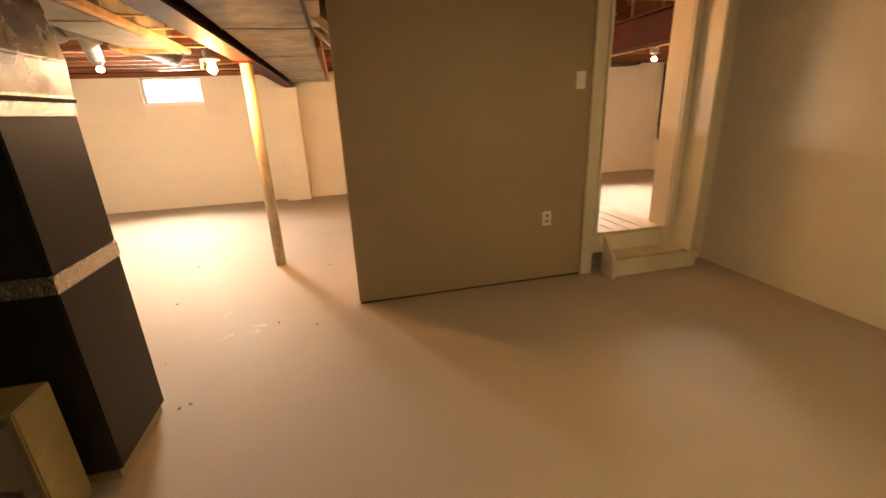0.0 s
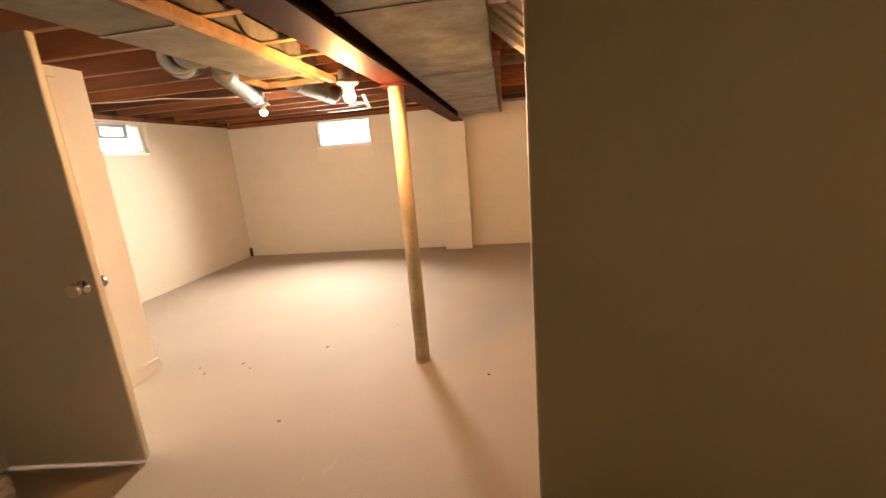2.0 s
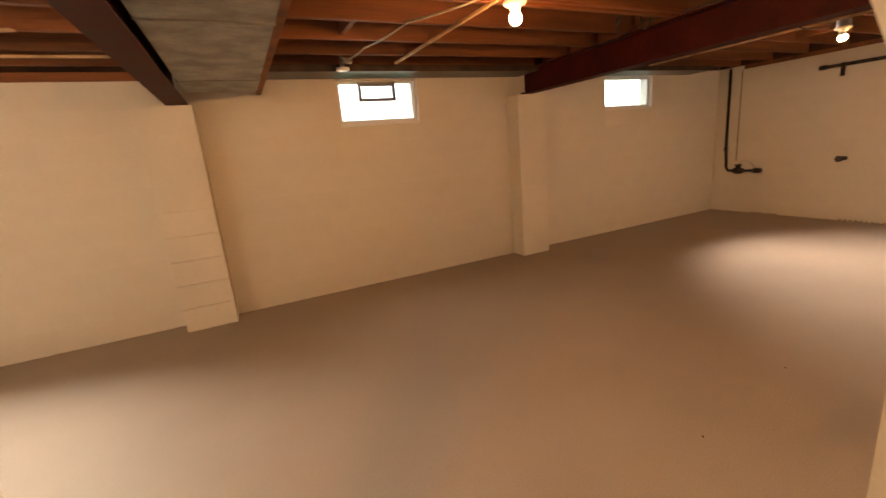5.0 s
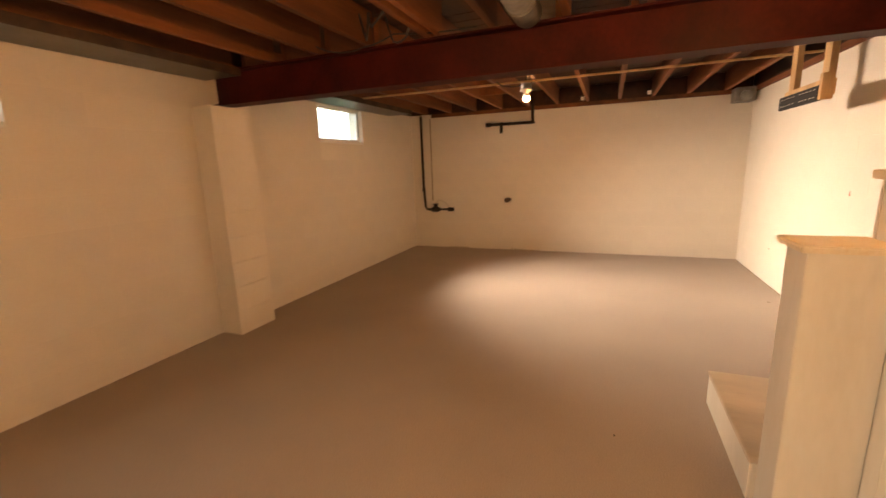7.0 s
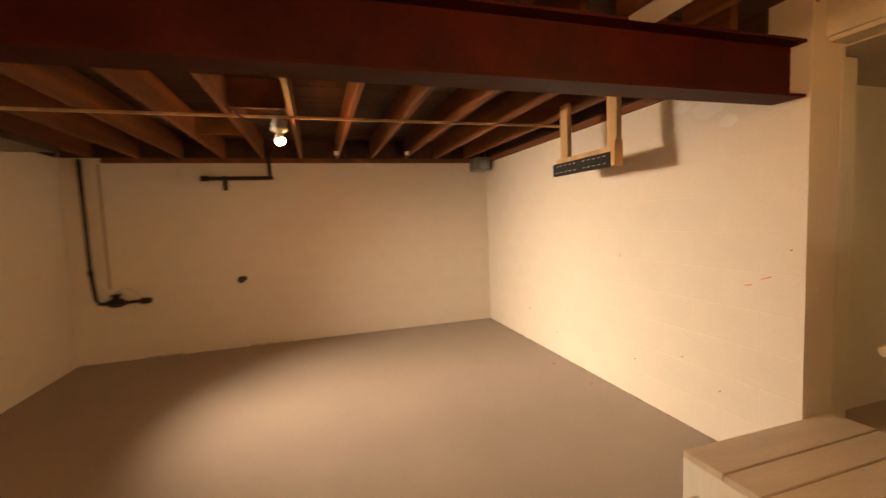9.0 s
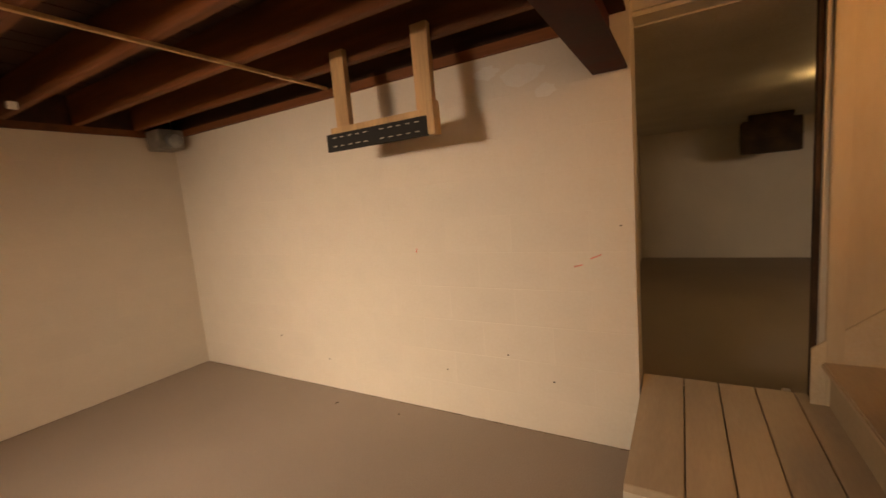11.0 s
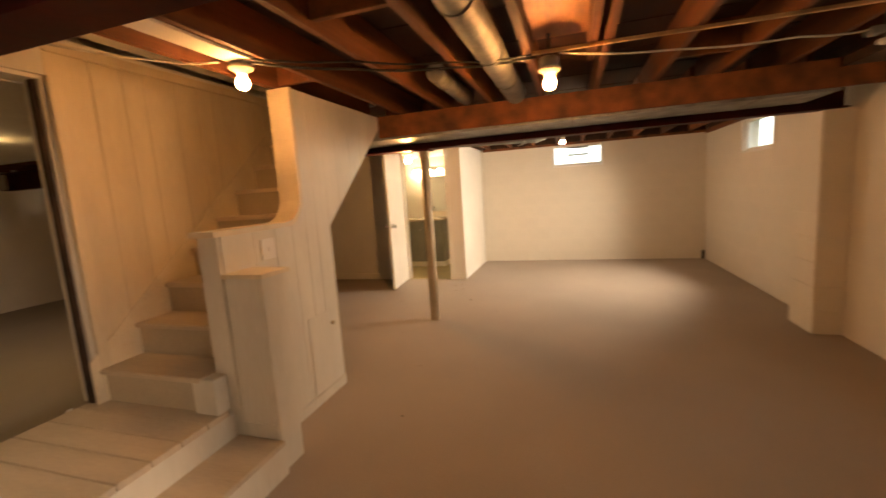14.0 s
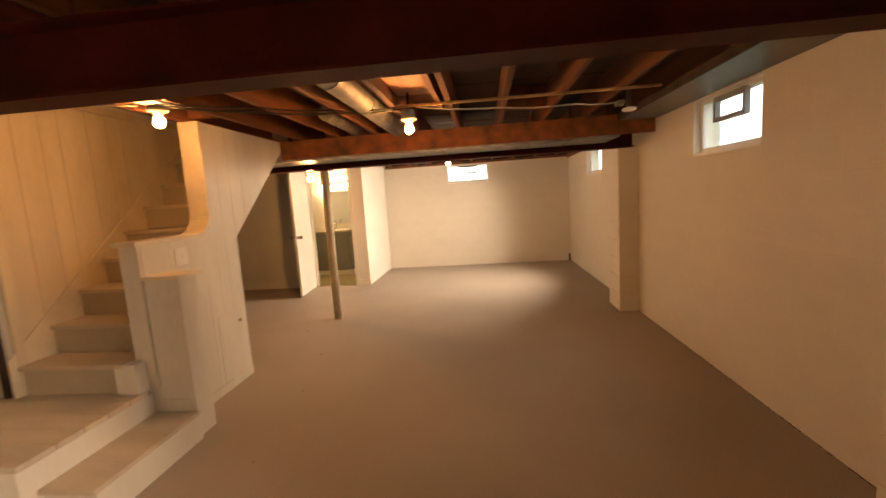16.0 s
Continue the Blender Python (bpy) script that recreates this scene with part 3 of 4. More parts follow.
round_pipe("round_duct", "round galvanized duct below the joists", [(2.85, -3.55, 1.985), (2.72, -3.28, 1.985), (2.64, -3.0, 1.985), (2.58, -2.12, 1.985), (2.57, -1.98, 2.04)], 0.065, M_DUCT2, [((2.638, -2.98, 1.985), (2.636, -2.96, 1.985)), ((2.60, -2.4, 1.985), (2.598, -2.38, 1.985))])
elbow = thing("duct_elbow", "dull grey sheet metal elbow turning up from the duct", "duct")
bend = [(2.719, -4.02, 1.985), (2.58, -4.0, 1.985), (2.46, -3.92, 1.985), (2.39, -3.79, 1.99), (2.365, -3.67, 2.03), (2.36, -3.61, 2.10)]
for a, b in zip(bend, bend[1:]):
    part("gore", tube(bmesh.new(), [a, b], [0.086, 0.083], 18), M_DUCT2, elbow)


def cable(name, label, pts, r=0.005, mat=None):
    """A slack cable through the points."""
    fine = []
    for a, b in zip(pts, pts[1:]):
        a, b = Vector(a), Vector(b)
        n = max(3, int((b - a).length / 0.12))
        for i in range(n):
            f = i / n
            p = a.lerp(b, f)
            p.z -= 0.012 * math.sin(math.pi * f)
            fine.append(p)
    fine.append(Vector(pts[-1]))
    return solid(name, tube(bmesh.new(), fine, r, 6), mat or M_CABLE, label, "cable")


cable("cable", "black cable slung under the joists between two bulbs", [(5.92, -3.56, 2.045), (5.55, -3.2, 2.05), (5.3, -2.7, 2.045), (5.25, -2.23, 2.045)], 0.008)
cable("cable", "second black cable beside the first", [(5.96, -3.56, 2.05), (5.62, -3.1, 2.055), (5.38, -2.68, 2.05), (5.28, -2.22, 2.05)], 0.006)
cable("cable", "old white cable stapled under the joists", [(5.24, -2.11, 2.05), (4.95, -1.5, 2.055), (4.85, -0.9, 2.052), (4.8, -0.52, 2.05)], 0.006, M_WCABLE)
cable("cable", "old white cable running from the bulb to the stairs", [(5.95, -3.67, 2.05), (6.1, -3.9, 2.053), (6.6, -4.1, 2.055)], 0.006, M_WCABLE)
cable("cable", "thin white cable under the joists by the bright bulb", [(1.88, -2.24, 2.05), (1.2, -2.6, 2.05), (0.4, -2.9, 2.05)], 0.005, M_WCABLE)
cable("cable", "thin white cable from the bulb to the beam", [(3.30, -3.62, 2.048), (3.36, -3.0, 2.05), (3.42, -2.2, 2.05)], 0.006, M_WCABLE)
cable("cable", "black cable looped from the hanging bulb holder", [(8.57, -2.11, 2.03), (8.5, -1.98, 2.02), (8.42, -1.9, 2.052)], 0.006)
cable("cable", "bent cable hanging by the steel beam", [(6.4, -1.9, 2.16), (6.45, -1.72, 2.03), (6.5, -1.68, 2.12), (6.6, -1.6, 2.02), (6.7, -1.5, 2.2)], 0.007)
cable("cable", "black cable looped over the joists by the steel beam", [(6.80, -1.62, 2.2), (6.74, -1.70, 2.03), (6.66, -1.82, 2.02), (6.60, -1.90, 2.15)], 0.006)
cable("cable", "black cable sagging between joists by the steel beam", [(6.83, -1.05, 2.12), (6.80, -1.25, 2.04), (6.80, -1.45, 2.045), (6.82, -1.66, 2.10), (6.80, -2.2, 2.06)], 0.005)
sw = thing("junction_box", "small galvanized junction box under the joists", "junction box")
part("box", slab(4.76, 4.84, -0.52, -0.58, 2.02, 2.058, bevel=0.004), M_GALV, sw)

# ---------- east room fittings ----------
X = EAST - 0.045
drain = thing("wall_pipe", "dark iron pipe dropping down the wall to a valve", "pipe")
part("riser", tube(bmesh.new(), [(X, -0.19, JB - 0.02), (X, -0.195, 0.95), (X, -0.215, 0.66), (X, -0.24, 0.615), (X, -0.30, 0.61)], 0.019, 12), M_IRON, drain)
part("coupling", tube(bmesh.new(), [(X, -0.195, 0.90), (X, -0.195, 0.95)], 0.026, 12), M_IRON, drain)
v = part("valve_body", tube(bmesh.new(), [(X, -0.30, 0.61), (X, -0.35, 0.612), (X, -0.42, 0.612), (X, -0.47, 0.612)], [0.022, 0.045, 0.045, 0.022], 12), M_IRON, drain)
part("valve_cap", tube(bmesh.new(), [(X, -0.385, 0.64), (X, -0.385, 0.685)], [0.036, 0.03], 10), M_IRON, v)
part("valve_wheel", tube(bmesh.new(), [(X, -0.385, 0.687), (X, -0.385, 0.70)], 0.048, 12), M_IRON, v)
part("stub", tube(bmesh.new(), [(X, -0.47, 0.612), (X, -0.60, 0.615)], 0.016, 10), M_IRON, drain)
part("end_fitting", tube(bmesh.new(), [(X, -0.60, 0.615), (X, -0.69, 0.615)], [0.035, 0.028], 10), M_IRON, drain)
part("wire", tube(bmesh.new(), [(X, -0.38, 0.70), (X, -0.44, 0.76), (X, -0.54, 0.735), (X, -0.62, 0.64)], 0.005, 6), M_WCABLE, drain)
ghost = solid("pipe_mark", slab(EAST - 0.004, EAST - 0.0005, -0.335, -0.315, 0.75, 2.0), M_DRYWALL, "faint tan streak where a pipe once ran", "stain")
gas = thing("gas_pipe", "dark iron tee pipe fixed below the joists", "pipe")
part("drop", tube(bmesh.new(), [(X, -1.90, JB + 0.03), (X, -1.905, 1.85)], 0.021, 12), M_IRON, gas)
part("elbow", tube(bmesh.new(), [(X, -1.905, 1.86), (X, -1.905, 1.83)], 0.031, 12), M_IRON, gas)
part("run", tube(bmesh.new(), [(X, -1.905, 1.845), (X, -1.30, 1.845)], 0.021, 12), M_IRON, gas)
part("cap", tube(bmesh.new(), [(X, -1.30, 1.845), (X, -1.23, 1.845)], 0.028, 12), M_IRON, gas)
part("tee", tube(bmesh.new(), [(X, -1.455, 1.87), (X, -1.455, 1.72)], 0.022, 12), M_IRON, gas)
stub = thing("pipe_stub", "short rusty pipe stub poking from the wall", "pipe")
part("stub", tube(bmesh.new(), [(EAST - 0.002, -1.57, 0.765), (EAST - 0.10, -1.555, 0.765)], 0.024, 12), M_DARK, stub)
part("cap", tube(bmesh.new(), [(EAST - 0.10, -1.555, 0.765), (EAST - 0.135, -1.55, 0.765)], 0.036, 10), M_DARK, stub)
vent = thing("corner_duct", "small galvanized duct elbow in the corner", "duct")
part("box", slab(10.26, 10.46, -4.44, -4.24, 1.90, JB - 0.004, bevel=0.006), M_GALV, vent)
part("mouth", tube(bmesh.new(), [(10.258, -4.34, 1.965), (10.20, -4.34, 1.955)], 0.055, 16), M_DUCT, vent)
for yy, zz in ((-2.59, 2.035), (-3.32, 2.04)):
    t = solid("joist_hanger_tag", slab(9.9, 9.93, yy - 0.02, yy + 0.02, zz - 0.02, zz + 0.018), M_PLASTIC, "small white tag hanging under a joist", "tag")
t.location = (0, 0, 0)

rack = thing("hanging_rack", "pine rack hung from joists with a black rail", "rack")
for x0 in (7.645, 8.155):
    part("hanger", slab(x0, x0 + 0.09, -4.15, -4.113, 1.737, JB + 0.06, bevel=0.003), M_PINE, rack)
part("shelf_board", slab(7.665, 8.285, -4.165, -4.104, 1.64, 1.736, bevel=0.004), M_PINE, rack)
part("side_block", slab(7.623, 7.663, -4.14, -4.08, 1.612, 1.765, bevel=0.003), M_PINE, rack)
rail = part("rail", slab(7.667, 8.297, -4.103, -4.08, 1.61, 1.70, bevel=0.003), M_BLACKPAINT, rack, "black slotted metal rail")
for r in range(2):
    for k in range(11):
        if k == 5:
            continue
        x0 = 7.705 + 0.052 * k
        part("slot", slab(x0, x0 + 0.026, -4.0795, -4.078, 1.632 + 0.045 * r, 1.6355 + 0.045 * r), M_WCABLE, rail, "pale slot")

# marks on the south wall
for (x0, z0), (x1, z1) in (((7.04, 0.965), (6.99, 0.985)), ((7.12, 0.925), (7.08, 0.935)), ((8.05, 1.0), (8.045, 1.03))):
    bm = tube(bmesh.new(), [(x0, SOUTH_E + 0.001, z0), (x1, SOUTH_E + 0.001, z1)], 0.0035, 5)
    solid("crayon_mark", bm, M_RED, "small red mark on the painted wall", "mark", group="wall marks")
for x0, z0 in ((6.90, 1.12), (7.5, 0.42), (8.9, 0.22), (9.4, 0.35), (7.25, 0.3), (7.9, 0.28)):
    solid("nail_hole", lathe(bmesh.new(), [(0.006, 0), (0.005, 0.004)], (x0, SOUTH_E + 0.003, z0), 6), M_DARK, "tiny dark nail hole in the wall", "mark", group="wall marks")

patch_rng = random.Random(11)
for x0, z0, w, h in ((7.33, 1.885, 0.11, 0.05), (7.52, 1.93, 0.07, 0.035), (7.22, 1.79, 0.06, 0.03)):
    bm = bmesh.new()
    ring = [bm.verts.new((x0 + w * (0.75 + 0.4 * patch_rng.random()) * math.cos(q * math.pi / 9), SOUTH_E + 0.0012, z0 + h * (0.75 + 0.5 * patch_rng.random()) * math.sin(q * math.pi / 9))) for q in range(18)]
    bm.faces.new(ring[::-1])
    solid("plaster_patch", bm, M_WHITE, "pale trowelled filler patch on the block wall", "patch", group="wall marks")

# ---------- stairs ----------
RISE, RUN, LZ = 0.19, 0.2235, 0.335
SN, SS = -3.71, -3.835                     # north and south faces of the stair's side wall
landing = thing("stair_landing", "worn cream painted plank landing by the doorway", "landing")
xs = [6.10, 6.235, 6.375, 6.515, 6.655, 6.835]
for a, b in zip(xs, xs[1:]):
    part("plank", slab(a + 0.0025, b - 0.0025, -4.65, -3.752, LZ - 0.03, LZ, bevel=0.003), M_TREAD, landing)
part("fascia", slab(6.072, 6.835, -3.775, -3.755, 0.0, LZ - 0.031, bevel=0.002), M_PANEL, landing, "cream fascia board")
part("side_board", slab(6.80, 6.825, -4.45, -3.78, 0.12, LZ - 0.032), M_PANEL, landing)
part("leg", slab(6.76, 6.80, -3.84, -3.78, 0, LZ - 0.032), M_PANEL, landing)
part("back_board", slab(6.175, 6.835, -4.645, -4.625, 0.165, LZ - 0.032), M_PANEL, landing)
step = thing("bottom_step", "worn cream painted box step in front of the landing", "step")
part("tread", slab(6.062, 6.77, -3.755, -3.462, 0.155, 0.18, bevel=0.004), M_TREAD, step)
part("riser", slab(6.06, 6.76, -3.476, -3.466, 0, 0.1545), M_PANEL, step)
part("end_board", slab(6.73, 6.75, -3.75, -3.477, 0.05, 0.1545), M_PANEL, step)
part("west_end", slab(6.06, 6.074, -3.75, -3.477, 0, 0.1545), M_PANEL, step)
sstep = thing("utility_step", "worn cream painted wooden step below the doorway", "step")
part("tread", slab(6.27, 7.06, -4.83, -4.647, 0.145, 0.17, bevel=0.004), M_TREAD, sstep)
part("riser", slab(6.27, 7.06, -4.815, -4.795, 0, 0.1445), M_PANEL, sstep)
part("stringer", prism(bmesh.new(), [(-4.85, 0.0), (-4.85, 0.13), (-4.82, 0.19), (-4.75, 0.27), (-4.69, 0.33), (-4.69, 0.0)], "x", 6.24, 6.268), M_PANEL, sstep, "cream side board")

stairs = thing("staircase", "cream painted wooden stairs with worn treads", "stairs")
for n in range(10):
    x, z = 6.14 - RUN * n, LZ + RISE * (n + 1)
    part("tread", slab(x - RUN - 0.004, x + 0.028, -4.545, SS - 0.003, z - 0.028, z, bevel=0.006), M_TREAD, stairs)
    # the riser's shade is put into its colour, a darker beige than the treads
    part("riser", slab(x - 0.02, x, -4.545, SS - 0.003, z - RISE + 0.001, z - 0.0285), M_SOFFIT, stairs)
sl = RISE / RUN
part("stringer", prism(bmesh.new(), [(6.20, LZ + 0.003), (6.20, LZ + 0.24), (3.92, LZ + 0.24 + 2.28 * sl), (3.92, LZ + 2.28 * sl - 0.15), (5.9, LZ + 0.003)], "y", -4.5595, -4.5465), M_CAP, stairs, "cream skirting board")
part("corner_block", slab(6.078, 6.165, -3.90, -3.757, LZ + 0.001, LZ + 0.185, bevel=0.004), M_PANEL, stairs)

panel_s = tagged(new("wall_stair_south", mesh_of("core", prism(bmesh.new(), [(4.27, JT + 0.003), (4.27, 1.90), (5.15, 1.26), (5.15, 0), (6.15, 0), (6.15, JT + 0.003)], "y", -4.583, -4.574), M_STAIRWALL)), "cream painted vertical board wall of the stairs", "wall", "", "structure")
xs = [6.15]
while xs[-1] > 4.3:
    xs.append(xs[-1] - (0.13, 0.21, 0.17)[len(xs) % 3])
for b, a in zip(xs, xs[1:]):
    part("board", slab(max(a, 4.27) + 0.0012, b - 0.0012, -4.573, -4.5605, LZ if a > 5.9 else 0.4 if a > 5.15 else 1.24 + max(0, 5.085 - a) * 0.83, 2.188, bevel=0.002), M_STAIRWALL, panel_s)
part("top_trim", slab(4.0, 6.15, -4.573, -4.545, 2.19, 2.245, bevel=0.006), M_STAIRWALL, panel_s, "cream moulding")
part("upper_board", slab(4.0, 6.15, -4.573, -4.562, 2.247, JT + 0.003), M_WHITE, panel_s)
part("door_trim", slab(6.10, 6.155, -4.572, -4.54, LZ + 0.002, 2.068, bevel=0.004), M_STAIRWALL, panel_s, "cream door casing")
jamb = tagged(new("door_frame", mesh_of("door_frame", slab(6.152, 6.172, -4.70, -4.575, LZ + 0.002, 2.066), M_PANEL)), "cream painted door frame to the utility room", "door frame", "", "structure")
part("casing", slab(6.05, 6.15, -4.685, -4.662, 0.0, 2.16, bevel=0.004), M_PANEL, jamb)
part("stop", slab(6.173, 6.19, -4.64, -4.60, LZ + 0.002, 2.066), M_DARK, jamb, "dark door stop")
part("head", slab(6.173, 6.838, -4.70, -4.575, 2.048, 2.068), M_PANEL, jamb)
part("wall_strip", slab(6.842, 6.90, -4.70, -4.674, 0.345, 2.07, bevel=0.004), M_PANEL, jamb)
part("side_board", slab(6.905, 6.93, -4.90, -4.674, 0.175, 2.03, bevel=0.004), M_PANEL, jamb, "cream painted door edge board")
# solid dark strip that draws the shadow line beside the edge board
part("dark_gap", slab(6.931, 6.945, -4.88, -4.674, 0.175, 2.03), M_DARK, jamb)
plate_m = solid("upper_plate", slab(4.18, 4.32, -4.561, -4.553, 2.21, 2.40, bevel=0.002), M_PLASTIC, "white plate on the wall high on the stairs", "switch plate")

# side wall of the stairs, board by board
TOPZ = JB - 0.004


def top_at(x):
    if x <= 5.36:
        return TOPZ
    if x < 5.54:
        f = (5.54 - x) / 0.18
        return 1.215 + 0.18 * (1 - math.sqrt(max(0, 1 - f * f)))
    return 1.215


def bottom_at(x):
    return 0.0 if x >= 5.085 else 1.17 + (5.085 - x) * (TOPZ - 1.17) / 1.06


side = thing("stair_side_wall", "cream painted vertical board wall enclosing the stairs", "wall", kind="structure")
xs = [4.06, 4.20, 4.36, 4.53, 4.72, 4.92, 5.085, 5.24, 5.358, 5.50, 5.66, 5.83, 6.05]
for a, b in zip(xs, xs[1:]):
    g = 0.0012
    a2, b2 = a + g, b - g
    us = [a2 + (b2 - a2) * i / 8 for i in range(9)]
    o = [(u, max(bottom_at(u), 0.0)) for u in (a2, b2)] + [(u, top_at(min(max(u, a + 0.004), b)) if a >= 5.358 else TOPZ) for u in reversed(us)]
    if abs(o[0][1] - TOPZ) < 0.01:
        o = o[1:]
    part("board", prism(bmesh.new(), o, "y", SS, SN), M_PANEL, side)
part("core", slab(5.0855, 6.045, SS + 0.004, SN - 0.004, 0, 1.2), M_PANEL, side)
part("core", slab(5.0855, 5.35, SS + 0.004, SN - 0.004, 1.2, TOPZ - 0.01), M_PANEL, side)
part("skirting", slab(5.0855, 5.895, SN + 0.001, SN + 0.013, 0, 0.07, bevel=0.003), M_PANEL, side, "cream skirting")
cap = [(6.10, 1.217), (5.555, 1.217)] + [(5.555 - 0.18 * math.sin(q * math.pi / 16), 1.217 + 0.18 * (1 - math.cos(q * math.pi / 16))) for q in range(1, 9)] + [(5.375, TOPZ)]
inn = [(u + du, w + dw) for (u, w), (du, dw) in zip(cap, [(0, 0.028)] * 2 + [(0.028 * math.sin(q * math.pi / 16), 0.028 * math.cos(q * math.pi / 16)) for q in range(1, 9)] + [(0.028, 0)])]
part("cap_rail", prism(bmesh.new(), cap + inn[::-1], "y", SS - 0.018, SN + 0.012), M_CAP, side, "cream cap rail curving upward")
box_post = part("post_box", slab(5.90, 6.058, SN + 0.001, -3.49, 0, 1.01, bevel=0.003), M_PANEL, side)
part("ledge", slab(5.872, 6.085, SN + 0.001, -3.462, 1.011, 1.033, bevel=0.005), M_CAP, box_post, "cream ledge")
part("plinth_strip", slab(6.059, 6.068, -3.705, -3.495, 0.185, 0.258, bevel=0.002), M_PANEL, box_post)
part("end_strip", slab(6.052, 6.075, SS, SN - 0.001, 0.336, 1.214, bevel=0.003), M_PANEL, side)
switch = thing("light_switch", "white light switch plate on the stair wall", "switch")
part("plate", slab(5.672, 5.79, SN + 0.001, SN + 0.009, 1.052, 1.168, bevel=0.003), M_PLASTIC, switch)
part("toggle", slab(5.725, 5.737, SN + 0.0092, SN + 0.016, 1.095, 1.12), M_PLASTIC, switch)
cup = thing("access_door", "cream board access door in the stair wall", "door")
part("panel", slab(5.13, 5.45, SN + 0.001, SN + 0.0045, 0.075, 0.60, bevel=0.001), M_PANEL, cup)
part("knob", tube(bmesh.new(), [(5.19, SN + 0.005, 0.50), (5.19, SN + 0.02, 0.50)], [0.012, 0.015], 10), M_DRYWALL, cup)

# underside of the stairs and the end wall with its door
soff = thing("stair_soffit", "beige painted board underside of the stairs", "soffit", kind="structure")
ys = [SS - 0.002, -3.96, -4.10, -4.24, -4.38, -4.52, -4.618]
for a, b in zip(ys, ys[1:]):
    part("board", prism(bmesh.new(), [(5.083, 1.172), (4.08, TOPZ - 0.014), (4.11, TOPZ - 0.004), (5.083, 1.21)], "y", b + 0.003, a - 0.003), M_SOFFIT, soff)
    part("batten", prism(bmesh.new(), [(5.07, 1.172), (4.10, TOPZ - 0.050), (4.10, TOPZ - 0.030), (5.07, 1.182)], "y", b - 0.012, b + 0.012), M_SOFFIT, soff)
endw = thing("stair_end_wall", "beige board wall closing the space under the stairs", "wall", kind="structure")
for a, b in zip(ys, ys[1:]):
    part("board", slab(5.0855, 5.145, b + 0.003, a - 0.003, 0, 1.17), M_SOFFIT, endw)
cdoor = thing("cupboard_door", "beige board cupboard door under the stairs", "door")
part("panel", slab(5.074, 5.0845, -4.50, -3.792, 0.03, 1.093, bevel=0.003), M_SOFFIT, cdoor)
part("batten", slab(5.065, 5.0735, -3.90, -3.815, 0.04, 1.08, bevel=0.003), M_SOFFIT, cdoor)
part("batten", slab(5.065, 5.0735, -4.48, -4.40, 0.04, 1.08, bevel=0.003), M_SOFFIT, cdoor)
part("knob", tube(bmesh.new(), [(5.0645, -3.855, 0.87), (5.05, -3.855, 0.87), (5.038, -3.855, 0.87)], [0.008, 0.016, 0.012], 10), M_DARK, cdoor, "dark worn knob")
# thin dark strips put the shade of the door's gaps into colour
part("gap", slab(5.083, 5.0852, -3.791, -3.782, 0.03, 1.11), M_DIRT_GAP_SHADE, endw, "dark strip drawn as the shade in the gap beside the cupboard door")
part("gap", slab(5.083, 5.0852, -4.50, -3.792, 1.0945, 1.104), M_DIRT_GAP_SHADE, endw, "dark strip drawn as the shade in the gap over the cupboard door")
part("corner_board", slab(5.066, 5.0845, -3.781, -3.712, 0, 1.165, bevel=0.003), M_SOFFIT, endw)
recept = thing("ceiling_receptacle", "oval metal receptacle cover on the sloping boards", "receptacle")
nv = Vector((-(TOPZ - 1.17), 0, -1.06)).normalized()
c0 = Vector((4.785, -3.965, 1.17 + (5.085 - 4.785) * (TOPZ - 1.17) / 1.06)) + nv * 0.012
part("cover", tube(bmesh.new(), [c0, c0 + nv * 0.012], 0.05, 20), M_DUCT, recept)
tv = Vector((1.06, 0, -(TOPZ - 1.17))).normalized()
for s in (-1, 1):
    part("socket", tube(bmesh.new(), [c0 + nv * 0.0122 + tv * 0.018 * s, c0 + nv * 0.016 + tv * 0.018 * s], 0.013, 12), M_BLACK, recept, "dark socket")

# ---------- utility side: switch, outlet, furnace ----------
outlet = thing("wall_outlet", "white duplex outlet plate on the beige partition", "outlet")
part("plate", slab(5.697, 5.772, -4.668, -4.661, 0.455, 0.57, bevel=0.003), M_PLASTIC, outlet)
for zz in (0.49, 0.535):
    part("receptacle", slab(5.719, 5.75, -4.6705, -4.6685, zz - 0.012, zz + 0.012, bevel=0.0008), M_DRYWALL, outlet)
sw2 = thing("light_switch", "white light switch plate on the beige partition", "switch")
part("plate", slab(5.925, 6.0, -4.668, -4.661, 1.455, 1.575, bevel=0.003), M_PLASTIC, sw2)
part("toggle", slab(5.957, 5.968, -4.676, -4.6685, 1.505, 1.53), M_PLASTIC, sw2)

ret = thing("return_air_drop", "black return air duct with foil taped joints", "furnace duct")
part("lower_panel", slab(2.66, 3.244, -5.985, -5.555, 0.05, 0.825, bevel=0.006), M_BLACK, ret, "black enamelled panel")
part("foil_tape", slab(2.655, 3.2475, -5.989, -5.551, 0.812, 0.878, bevel=0.002), M_FOIL, ret, "crinkled foil tape")
part("upper_panel", slab(2.66, 3.244, -5.98, -5.555, 0.880, 1.392, bevel=0.006), M_BLACK, ret, "black enamelled panel")
part("foil_tape", slab(2.655, 3.2475, -5.985, -5.551, 1.388, 1.434, bevel=0.002), M_FOIL, ret, "crinkled foil tape")
part("seam", slab(2.655, 3.253, -5.987, -5.547, 1.435, 1.449), M_DARK, ret)
part("foil_tape", slab(2.657, 3.2475, -5.984, -5.550, 1.4495, 1.460, bevel=0.002), M_FOIL, ret, "crinkled foil tape")
